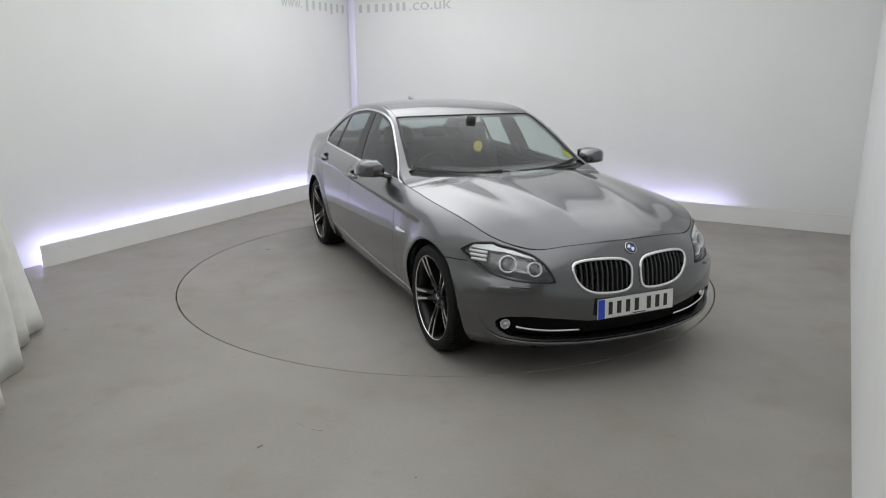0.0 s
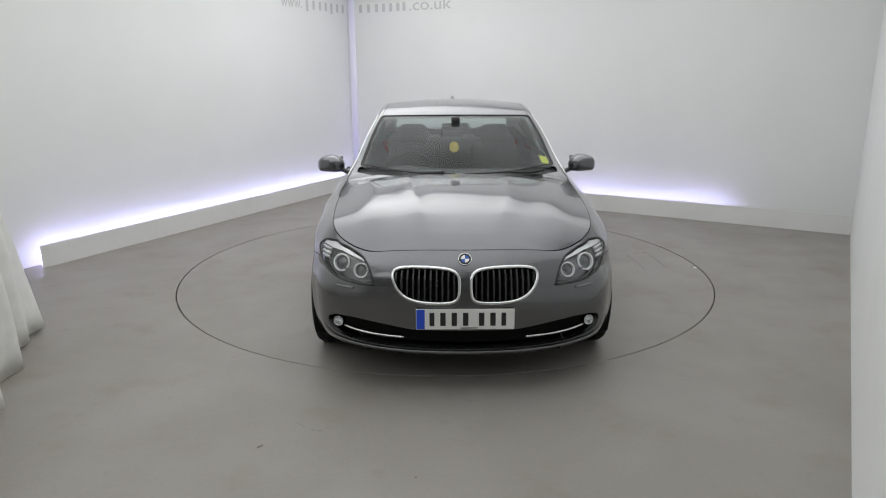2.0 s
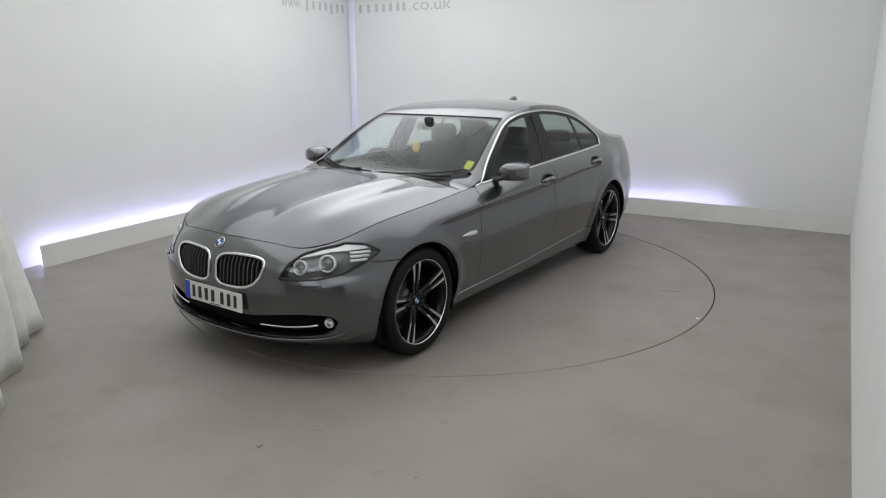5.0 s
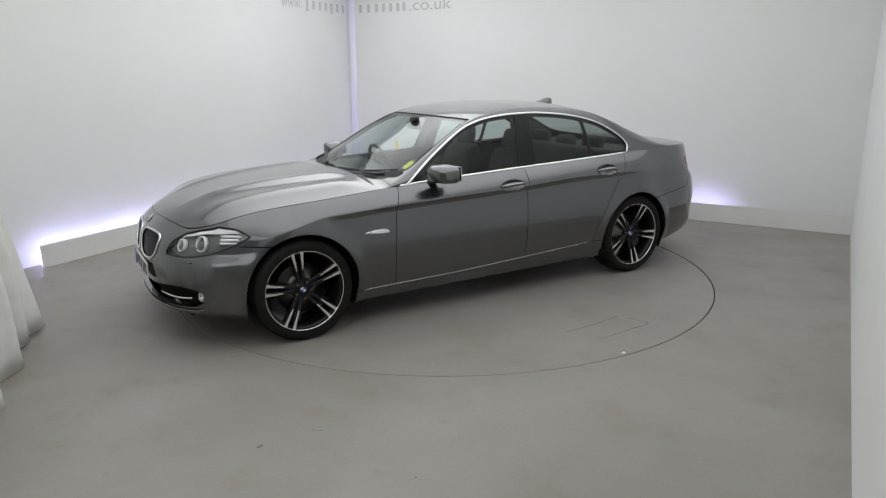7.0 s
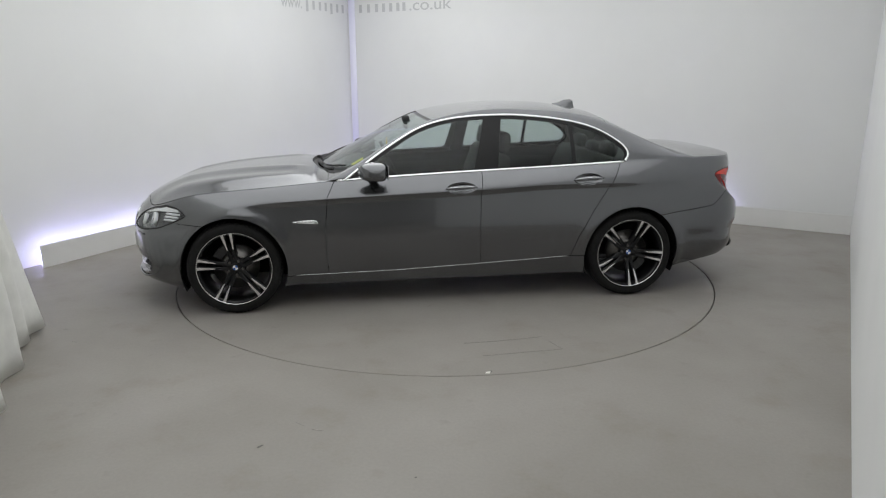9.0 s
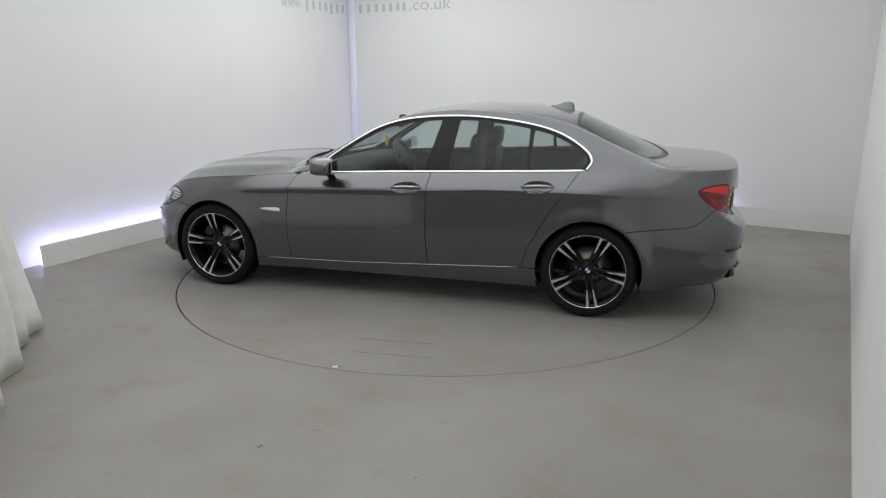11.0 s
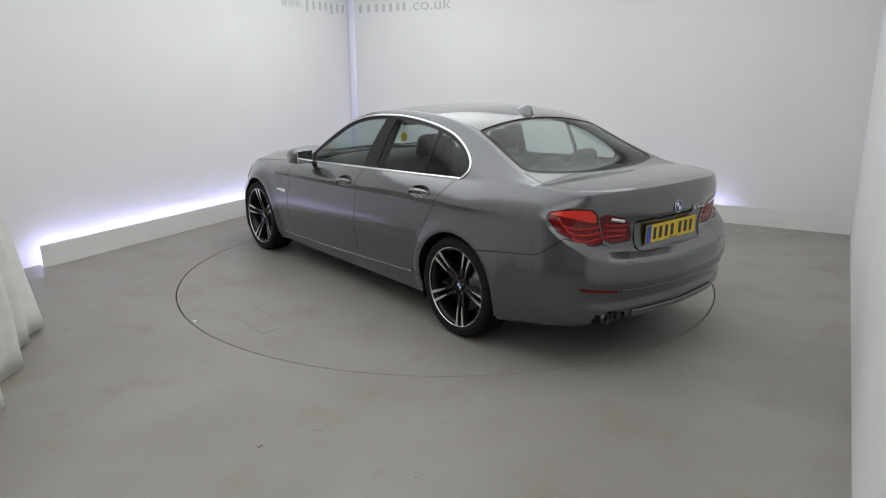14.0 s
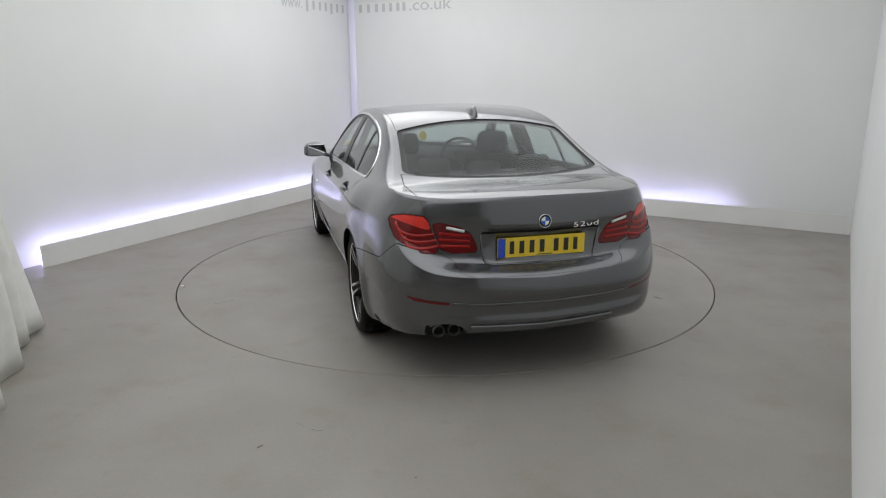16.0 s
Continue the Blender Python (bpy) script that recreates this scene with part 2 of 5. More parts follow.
wall_between("wall_rear_left", Vector((-6.3, -9.2, 0)), LEFT_END, Vector((-1, 0, 0)), "unseen plain pale grey wall added to close the bay", mat=REARGREY)

bm = bmesh.new()
pts = [CORNER_L + OUTL * 0.3 + OUTR * 0.3, RIGHT_END + OUTR * 0.3 + Vector((0.3, 0, 0)), NEAR_END + Vector((0.4, 0, 0)), Vector((3.6, -9.5, 0)), Vector((-6.7, -9.5, 0)), LEFT_END + OUTL * 0.3]
lo = [bm.verts.new((p.x, p.y, CEILING_Z)) for p in pts]
hi = [bm.verts.new((p.x, p.y, CEILING_Z + 0.1)) for p in pts]
bm.faces.new(lo)
bm.faces.new(hi)
for i in range(len(pts)):
    j = (i + 1) % len(pts)
    bm.faces.new((lo[i], lo[j], hi[j], hi[i]))
tagged(part("ceiling", bm, CEILWHITE), "flat white painted ceiling", "ceiling", kind="structure")

# floor sheet with the round opening for the turntable
R_HOLE, R_DISC = 2.2655, 2.2560
V, F = [], []
NSEG = 160
for i in range(NSEG):
    a = 2 * math.pi * i / NSEG
    c, s = math.cos(a), math.sin(a)
    far = 13.0
    V += [(R_HOLE * c, R_HOLE * s, 0), (far * c, far * s, 0), (R_HOLE * c, R_HOLE * s, -0.06), (0.5 * c, 0.5 * s, -0.06)]
for i in range(NSEG):
    a, b = i * 4, ((i + 1) % NSEG) * 4
    F += [(a, a + 1, b + 1, b), (a, b, b + 2, a + 2), (a + 2, b + 2, b + 3, a + 3)]
tagged(raw("floor", V, F, FLOOR), "grey painted concrete floor with faint scuffs", "floor", kind="structure")

turntable = tagged(new("turntable"), "round grey turntable set flush in the floor under the car", "turntable")
V, F = [(0, 0, 0)], []
for r, z in ((R_DISC - 0.004, 0.0), (R_DISC, -0.003), (R_DISC, -0.05)):
    V += [(r * math.cos(2 * math.pi * i / NSEG), r * math.sin(2 * math.pi * i / NSEG), z) for i in range(NSEG)]
for i in range(NSEG):
    j = (i + 1) % NSEG
    F.append((0, 1 + i, 1 + j))
    for k in (0, 1):
        a = 1 + k * NSEG
        F.append((a + i, a + NSEG + i, a + NSEG + j, a + j))
raw("deck_plate", V, F, DISCFLOOR, turntable)


def flat_mark(name, pts, mat, parent, z=0.0035):
    bm = bmesh.new()
    lo = [bm.verts.new((x, y, 0.0004)) for x, y in pts]
    hi = [bm.verts.new((x, y, z)) for x, y in pts]
    bm.faces.new(hi)
    for i in range(len(pts)):
        j = (i + 1) % len(pts)
        bm.faces.new((lo[i], lo[j], hi[j], hi[i]))
    return part(name, bm, mat, parent)


# skirting boards standing off the walls, light strips behind them
def board(name, p0, p1, out, label, h=0.205):
    bm = bmesh.new()
    t = 0.018
    q = [p0, p1, p1 + out * t, p0 + out * t]
    lo = [bm.verts.new((p.x, p.y, 0.001)) for p in q]
    hi = [bm.verts.new((p.x, p.y, h)) for p in q]
    bm.faces.new(lo)
    bm.faces.new(hi)
    for i in range(4):
        j = (i + 1) % 4
        bm.faces.new((lo[i], lo[j], hi[j], hi[i]))
    bmesh.ops.bevel(bm, geom=[e for e in bm.edges if abs(e.verts[0].co.z - e.verts[1].co.z) < 0.01 and e.verts[0].co.z > 0.1], offset=0.003, segments=2, affect="EDGES")
    return tagged(part(name, bm, BOARDWHITE), label, "skirting board", kind="structure")


def led(name, p0, p1, out, z, label):
    """A thin glowing strip on the back of a board, facing the wall and upwards."""
    bm = bmesh.new()
    a, b = p0 + out * 0.026, p1 + out * 0.026
    a2, b2 = p0 + out * 0.040, p1 + out * 0.040
    lo = [bm.verts.new((p.x, p.y, z)) for p in (a, b, b2, a2)]
    hi = [bm.verts.new((p.x, p.y, z + 0.006)) for p in (a, b, b2, a2)]
    bm.faces.new(lo)
    bm.faces.new(hi)
    for i in range(4):
        j = (i + 1) % 4
        bm.faces.new((lo[i], lo[j], hi[j], hi[i]))
    return tagged(part(name, bm, LEDGLOW), label, "light strip", kind="structure")


BL0, BL1 = CORNER, CORNER + DL * 4.925
BR0, BR1 = CORNER, CORNER + DR * 6.50
board("baseboard_left", BL0, BL1, OUTL, "white skirting board standing off the wall, lit from behind")
board("baseboard_right", BR0 + DR * 0.02, BR1, OUTR, "white skirting board, partly lit from behind")
led("led_strip_left", CORNER + DL * 0.05, BL1 - DL * 0.01, OUTL, 0.150, "cool white light strip behind the skirting")
led("led_strip_right", CORNER + DR * 0.08, CORNER + DR * 5.27, OUTR, 0.150, "cool white light strip behind the skirting")
bm = bmesh.new()
e0 = BL1 - DL * 0.012 + OUTL * 0.03
box(bm, e0.x, e0.y, 0.08, 0.010, 0.010, 0.14, 0.002)
tagged(part("led_strip_end", bm, LEDGLOW), "cool white light strip at the board's end", "light strip", kind="structure")
LEDDIM, nt_, bs_ = shader("dim_light_diffuser")
bs_.inputs["Base Color"].default_value = (0.78, 0.78, 0.79, 1)
bs_.inputs["Roughness"].default_value = 0.6
bs_.inputs["Emission Color"].default_value = (0.40, 0.36, 1.0, 1)
bs_.inputs["Emission Strength"].default_value = 0.15
e0 = CORNER_L + DR * 0.085 - OUTR * 0.004
prof_ = [e0 + DR * (0.055 * math.cos(a)) - OUTR * (0.022 * math.sin(a)) for a in np.linspace(0, math.pi, 13)]
V = [(p.x, p.y, z) for z in (0.02, CEILING_Z - 0.1) for p in prof_]
F = [(i, i + 1, i + 14, i + 13) for i in range(12)] + [tuple(range(12, -1, -1)), tuple(range(13, 26)), (0, 13, 25, 12)]
tagged(raw("led_strip_corner", V, F, LEDDIM, None, "", True), "dim upright light strip in the wall corner", "light strip", kind="structure")


# unseen light over the whole bay: assumed stretched translucent panel, brightest near the corner
light = tagged(new("assumed_ceiling_light"), "wide stretched translucent light panel assumed under the ceiling, out of view", "ceiling light")
bm = bmesh.new()
for dx, dy, lx, ly in ((0, LD / 2 + 0.02, LW + 0.08, 0.04), (0, -LD / 2 - 0.02, LW + 0.08, 0.04), (LW / 2 + 0.02, 0, 0.04, LD), (-LW / 2 - 0.02, 0, 0.04, LD)):
    box(bm, dx, dy, 0, lx, ly, 0.08, 0.004)
part("lamp_frame", bm, BOARDWHITE, light)
bm = bmesh.new()
box(bm, 0, 0, 0.01, LW, LD, 0.04)
part("diffuser", bm, LAMPGLOW, light)
mid = CORNER + DR * (LW / 2 + 0.12) + DL * (LD / 2 + 0.12)
light.matrix_basis = pose(mid.x, mid.y, CEILING_Z - 0.042, 0, 0, math.degrees(math.atan2(DR.y, DR.x)))

# unseen fill panel added behind the camera to brighten the boot and flanks
rear_fill = tagged(new("assumed_ceiling_light"), "smaller fill light panel added under the ceiling behind the bay, out of view", "ceiling light")
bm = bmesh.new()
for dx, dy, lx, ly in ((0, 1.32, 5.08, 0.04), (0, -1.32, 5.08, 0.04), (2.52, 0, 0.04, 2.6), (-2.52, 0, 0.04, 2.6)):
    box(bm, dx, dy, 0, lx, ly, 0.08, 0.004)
part("lamp_frame", bm, BOARDWHITE, rear_fill)
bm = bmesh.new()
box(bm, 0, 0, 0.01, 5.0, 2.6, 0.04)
part("diffuser", bm, REARFILL, rear_fill)
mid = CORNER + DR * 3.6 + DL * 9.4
rear_fill.matrix_basis = pose(mid.x, mid.y, CEILING_Z - 0.042, 0, 0, math.degrees(math.atan2(DR.y, DR.x)))


# curtain hung beside the wall's end
def curtain():
    th = tagged(new("curtain"), "white cloth curtain in soft folds reaching the floor", "curtain")
    way = ((-4.05, 0.30), (-3.70, -0.13), (-3.37, -0.66), (-2.71, -1.66), (-2.28, -2.57), (-2.05, -3.6))
    n, m = 220, 26
    side = Vector((0.88, 0.47, 0))
    V, F = [], []
    for i in range(n + 1):
        u = i / n
        k = min(int(u * 5), 4)
        p = Vector((*way[k], 0)).lerp(Vector((*way[k + 1], 0)), u * 5 - k)
        for j in range(m + 1):
            w = j / m
            z = 0.012 + w * (CEILING_Z - 0.02)
            flare = (1 - w) ** 2
            f = -0.14 * min(1.0, max(0.0, (0.66 - u) / 0.12)) - 0.03 + 0.05 * math.sin(u * 46 + 0.6 * math.sin(u * 17)) * (0.5 + 0.7 * flare) + 0.03 * math.sin(u * 101 + 2 * w) * (0.3 + flare)
            f += 0.10 * flare * math.sin(u * 13 + 1.0) + 0.02 * noise.noise(Vector((u * 20, w * 4, 0)))
            lean = -0.24 * w
            q = p + side * (f + lean)
            dz = 0.03 * (0.5 + 0.5 * math.sin(u * 31 + 1.3)) * flare
            V.append((q.x, q.y, z + dz * (1 - w)))
    for i in range(n):
        for j in range(m):
            a = i * (m + 1) + j
            F.append((a, a + m + 1, a + m + 2, a + 1))
    ob = raw("cloth", V, F, CLOTH, th, "", True)
    s = ob.modifiers.new("thick", "SOLIDIFY")
    s.thickness = 0.004


curtain()


# ---- the car: curves of the body ----
def pchip(xs, ys, q):
    """Smooth monotone interpolation."""
    x, y = np.asarray(xs, float), np.asarray(ys, float)
    if x[0] > x[-1]:
        x, y = x[::-1], y[::-1]
    h = np.diff(x)
    d = np.diff(y) / h
    m = np.zeros(len(x))
    for i in range(1, len(x) - 1):
        if d[i - 1] * d[i] > 0:
            w1, w2 = 2 * h[i] + h[i - 1], h[i] + 2 * h[i - 1]
            m[i] = (w1 + w2) / (w1 / d[i - 1] + w2 / d[i])
    m[0], m[-1] = d[0], d[-1]
    q = np.asarray(q, float)
    k = np.clip(np.searchsorted(x, q) - 1, 0, len(x) - 2)
    t = np.clip((q - x[k]) / h[k], 0, 1)
    return ((1 + 2 * t) * (1 - t) ** 2 * y[k] + t * (1 - t) ** 2 * h[k] * m[k] + t * t * (3 - 2 * t) * y[k + 1] + t * t * (t - 1) * h[k] * m[k + 1])


def smooth1(a, n, odd0=False, odd1=False):
    """Softens a sampled curve; the ends are mirrored."""
    ker = np.hanning(2 * n + 3)[1:-1]
    ker /= ker.sum()
    lo, hi = a[1:n + 1][::-1], a[-n - 1:-1][::-1]
    if odd0:
        lo = 2 * a[0] - lo
    if odd1:
        hi = 2 * a[-1] - hi
    return np.convolve(np.concatenate([lo, a, hi]), ker, "valid")


def rise(a, lo, hi):
    u = np.clip((a - lo) / (hi - lo), 0, 1)
    return u * u * (3 - 2 * u)


# plan outline of the flanks and ends, front centre to rear centre
OUT = [(2.315, 0), (2.308, 0.2), (2.272, 0.4), (2.215, 0.55), (2.145, 0.66), (2.04, 0.76), (1.92, 0.825), (1.80, 0.868), (1.65, 0.898), (1.484, 0.915), (1.2, 0.917),
       (0.8, 0.918), (0.0, 0.922), (-0.8, 0.922), (-1.2, 0.920), (-1.484, 0.918), (-1.8, 0.905), (-2.1, 0.872), (-2.25, 0.838), (-2.37, 0.78), (-2.45, 0.70), (-2.525, 0.55), (-2.565, 0.35), (-2.585, 0)]
# upper edge: bonnet line, window sill, boot edge
EDGE = [(2.20, 0, 0.785), (2.187, 0.19, 0.783), (2.148, 0.38, 0.771), (2.095, 0.525, 0.752), (2.03, 0.62, 0.770), (1.955, 0.69, 0.797), (1.87, 0.738, 0.828), (1.76, 0.762, 0.855), (1.63, 0.775, 0.872), (1.484, 0.785, 0.884),
        (1.2, 0.797, 0.905), (0.8, 0.803, 0.938), (0.0, 0.815, 0.980), (-0.8, 0.815, 1.010), (-1.2, 0.810, 1.026), (-1.484, 0.800, 1.038), (-1.8, 0.782, 1.050), (-2.1, 0.748, 1.058), (-2.22, 0.715, 1.054),
        (-2.31, 0.665, 1.052), (-2.385, 0.59, 1.052), (-2.44, 0.46, 1.053), (-2.47, 0.30, 1.055), (-2.485, 0, 1.056)]
op = np.array(OUT) * (1.0, 1.008)
arc = np.concatenate([[0], np.cumsum(np.hypot(*np.diff(op, axis=0).T))])
NS = 420
sv = np.linspace(0, arc[-1], NS)
ox_, oy_ = pchip(arc, op[:, 0], sv), pchip(arc, op[:, 1], sv)
ox_, oy_ = smooth1(ox_, 9), smooth1(oy_, 9, True, True)
ep = np.array(EDGE)
ex_, ey_, ez_ = (pchip(arc, ep[:, i], sv) for i in range(3))
ex_, ey_, ez_ = smooth1(ex_, 6), smooth1(ey_, 6, True, True), smooth1(ez_, 6)
ex_ = np.minimum.accumulate(ex_ - np.arange(NS) * 1e-6)
oy_[0] = oy_[-1] = ey_[0] = ey_[-1] = 0.0
tx, ty = np.gradient(ox_), np.gradient(oy_)
tl = np.hypot(tx, ty)
inx, iny = ty / tl * -1, tx / tl
# inward normal of the outline
inx[0], iny[0], inx[-1], iny[-1] = -1, 0, 1, 0


def s_side(x):
    """Arc length on the outline where the flank is at x."""
    return float(np.interp(-x, -ox_, sv))


def s_front(y):
    k = oy_[: NS // 3]
    return float(np.interp(y, k, sv[: NS // 3]))


def s_rear(y):
    k = oy_[2 * NS // 3:]
    return float(np.interp(y, k[::-1], sv[2 * NS // 3:][::-1]))


SF, SFC, SRC, SR = s_front(0.45), s_side(1.75), s_side(-2.15), s_rear(0.5)
wf = np.interp(sv, [SF, SFC], [1, 0])
wr_ = np.interp(sv, [SRC, SR], [0, 1])
wf, wr_ = wf * wf * (3 - 2 * wf), wr_ * wr_ * (3 - 2 * wr_)
ws_ = 1 - wf - wr_
zbot = smooth1(pchip([0, s_front(0.6), s_side(1.85), s_side(1.1), s_side(-1.1), s_side(-1.9), s_side(-2.2), s_rear(0.4), arc[-1]], [0.145, 0.155, 0.178, 0.185, 0.190, 0.22, 0.26, 0.295, 0.295], sv), 6)
zcre = smooth1(pchip([0, s_front(0.5), s_side(1.75), s_side(1.3), s_side(0.8), s_side(-0.3), s_side(-0.93), s_side(-2.05), s_rear(0.6), arc[-1]], [0.60, 0.60, 0.70, 0.80, 0.829, 0.866, 0.892, 0.88, 0.66, 0.62], sv), 8)
NV1, NV2 = 26, 18
v1 = np.concatenate([np.linspace(0, 0.86, NV1 - 9), np.linspace(0.89, 1.0, 9)])
KV = [0, 0.08, 0.2, 0.4, 0.6, 0.8, 0.93, 1.0]
in_f = pchip([0, 0.10, 0.19, 0.24, 0.4, 0.6, 0.8, 0.93, 1.0], [0.190, 0.095, 0.024, 0.010, 0.010, 0.004, 0.0, 0.004, 0.010], v1)
in_s = pchip(KV, [0.088, 0.064, 0.042, 0.015, 0.002, 0.000, 0.002, 0.005], v1)
in_r = pchip([0, 0.1, 0.28, 0.34, 0.55, 0.62, 0.8, 1.0], [0.085, 0.045, 0.034, 0.040, 0.026, 0.008, 0.002, 0.008], v1)
in_b = pchip(KV, [0.055, 0.028, 0.009, 0.000, 0.006, 0.021, 0.035, 0.042], v1)
full_flank = rise(-ox_, 1.45, 1.85) + 0.5 * rise(ox_, 1.0, 1.35)
dent = pchip([0, 0.45, 0.60, 0.75, 0.88, 0.945, 0.98, 1.0], [0, 0, 0.003, 0.012, 0.022, 0.024, 0.012, 0.0], v1)
crease = np.interp(ox_, [-2.05, -1.5, -0.9, 0.95, 1.35], [0, 0.35, 1, 1, 0])
w2 = np.linspace(0, 1, NV2 + 1)[1:] ** 1.25
h_f, h_s = w2 ** 2.0, np.clip(0.25 * w2 + 0.75 * w2 ** 1.7, 0, 1)
h_r = pchip([0, 0.07, 0.14, 0.30, 0.50, 0.62, 0.70, 0.80, 0.92, 1.0], [0, 0.5, 1.15, 1.28, 1.14, 0.96, 0.86, 0.86, 0.92, 1.0], w2)
# boot face: upright above the handle line, set back round the plate
h_p = pchip([0, 0.07, 0.14, 0.30, 0.50, 0.545, 0.58, 0.68, 0.80, 0.92, 1.0], [0, 0.5, 1.15, 1.30, 1.24, 1.16, 0.83, 0.83, 0.86, 0.92, 1.0], w2)
plate_zone = 1 - rise(oy_, 0.33, 0.41)
GA = np.zeros((NS, NV1 + NV2, 3))
for j in range(NV1):
    ins = wf * in_f[j] + ws_ * (in_s[j] + full_flank * (in_b[j] - in_s[j]) + crease * dent[j]) + wr_ * in_r[j]
    GA[:, j, 0] = ox_ + inx * ins
    GA[:, j, 1] = np.maximum(oy_ + iny * ins, 0)
    GA[:, j, 2] = zbot + (zcre - zbot) * v1[j]
for j in range(NV2):
    h = wf * h_f[j] + ws_ * h_s[j] + wr_ * (h_r[j] + plate_zone * (h_p[j] - h_r[j]))
    p1 = GA[:, NV1 - 1]
    GA[:, NV1 + j, 0] = p1[:, 0] + (ex_ - p1[:, 0]) * h
    GA[:, NV1 + j, 1] = p1[:, 1] + (ey_ - p1[:, 1]) * h
    GA[:, NV1 + j, 2] = p1[:, 2] + (ez_ - p1[:, 2]) * w2[j]
GA[0, :, 1] = GA[-1, :, 1] = 0
# the lower rear corner is set in below a crisp line
for j in range(NV1):
    k = 0.011 / (1 + np.exp((GA[:, j, 2] - 0.507) / 0.004)) * np.clip((-1.87 - ox_) / 0.05, 0, 1) * (1 - wr_)
    GA[:, j, 0] += inx * k
    GA[:, j, 1] += iny * k
# full lower corners of the front bumper under the lamps
for j in range(NV1 + NV2):
    zj = GA[:, j, 2]
    k = 0.036 * np.exp(-((sv - s_side(2.02)) / 0.24) ** 2) * rise(zj, 0.14, 0.24) * (1 - rise(zj, 0.55, 0.63))
    GA[:, j, 0] -= inx * k
    GA[:, j, 1] -= iny * k
GA[0, :, 1] = 0
# swelling round the wheel arches
for cx in (1.484, -1.484):
    d = np.hypot(GA[..., 0] - cx, GA[..., 2] - 0.335)
    GA[..., 1] += np.where(GA[..., 1] > 0.6, 0.016 * np.exp(-((d - 0.385) / 0.055) ** 2), 0)

# upper body, by cross-sections
ROOFX = [2.2, 2.13, 2.05, 1.86, 1.6, 1.3, 1.0, 0.905, 0.88, 0.6, 0.3, 0.05, -0.1, -0.3, -0.55, -0.9, -1.15, -1.33, -1.5, -1.7, -1.965, -2.01, -2.2, -2.38, -2.485]
ROOFZ = [0.785, 0.825, 0.860, 0.918, 0.962, 0.990, 1.003, 1.004, 0.990, 1.125, 1.258, 1.360, 1.404, 1.440, 1.460, 1.452, 1.422, 1.384, 1.310, 1.212, 1.087, 1.079, 1.080, 1.073, 1.056]
zc = pchip(ROOFX, ROOFZ, ex_)
zs = smooth1(zc, 7)
keep = (np.abs(ex_ - 0.89) < 0.12) | (np.abs(ex_ - 2.2) < 0.03)
zc = np.where(keep, zc, zs)
RX = [0.80, 0.75, 0.62, 0.30, 0.05, -0.2, -0.5, -0.9, -1.2, -1.4, -1.6, -1.8, -1.92, -2.0]
RY = [0.785, 0.778, 0.752, 0.690, 0.636, 0.612, 0.600, 0.600, 0.606, 0.620, 0.648, 0.682, 0.703, 0.715]
RZ = [0.955, 0.972, 1.030, 1.220, 1.342, 1.402, 1.425, 1.408, 1.360, 1.292, 1.205, 1.125, 1.085, 1.068]
ryc, rzc = smooth1(pchip(RX, RY, ex_), 5), smooth1(pchip(RX, RZ, ex_), 5)
cab = np.clip(np.minimum((0.86 - ex_) / 0.10, (ex_ + 2.08) / 0.12), 0, 1)
cab = cab * cab * (3 - 2 * cab)
pw = 2.6 - 0.5 * cab
ryh = ey_ * 0.90
rzh = ez_ + (zc - ez_) * (1 - 0.90 ** 2.6)
ry, rz = ryh + (ryc - ryh) * cab, rzh + (rzc - rzh) * cab
NQ1, NQ2 = 14, 34
GB = np.zeros((NS, NQ1 + NQ2 - 1, 3))
GB[..., 0] = ex_[:, None]
for j in range(NQ1):
    w = j / (NQ1 - 1)
    yl = ey_ + (ry - ey_) * w
    bul = math.sin(math.pi * w)
    GB[:, j, 1] = yl + cab * 0.014 * bul
    zl = ez_ + (rz - ez_) * w
    yy = yl / np.maximum(ey_, 1e-6)
    zh = ez_ + (zc - ez_) * (1 - np.clip(yy, 0, 1) ** 2.6)
    GB[:, j, 2] = zh + (zl - zh) * cab
for j in range(1, NQ2):
    u = j / (NQ2 - 1)
    GB[:, NQ1 - 1 + j, 1] = ry * (1 - u)
    zz = rz + (zc - rz) * (1 - (1 - u) ** pw)
    yy = ry * (1 - u) / np.maximum(ey_, 1e-6)
    zh = ez_ + (zc - ez_) * (1 - yy ** 2.6)
    GB[:, NQ1 - 1 + j, 2] = zh + (zz - zh) * cab
# bonnet ridges that draw together towards the nose, and a soft hollow between them
xb, yb = GB[..., 0], GB[..., 1]
fade = np.clip((2.13 - xb) / 0.25, 0, 1) * np.clip((xb - 0.93) / 0.15, 0, 1)
yr1 = 0.20 + 0.16 * np.clip((2.2 - xb) / 1.25, 0, 1)
yr2 = 0.52 + 0.10 * np.clip((2.2 - xb) / 1.25, 0, 1)
d1 = yb - yr1
d2_ = yb - yr2
GB[..., 2] += fade * (0.017 * np.exp(-np.abs(d1) / 0.05) * (d1 < 0) + 0.017 * np.exp(-(d1 / 0.11) ** 2) * (d1 >= 0) + 0.014 * np.exp(-(d2_ / 0.10) ** 2))
GB[0, :, 1] = GB[-1, :, 1] = 0


def strip_normals(G):
    du = np.gradient(G, axis=0)
    dv = np.gradient(G, axis=1)
    N = np.cross(dv, du)
    l = np.linalg.norm(N, axis=2, keepdims=True)
    return np.where(l > 1e-12, N / np.maximum(l, 1e-12), 0)


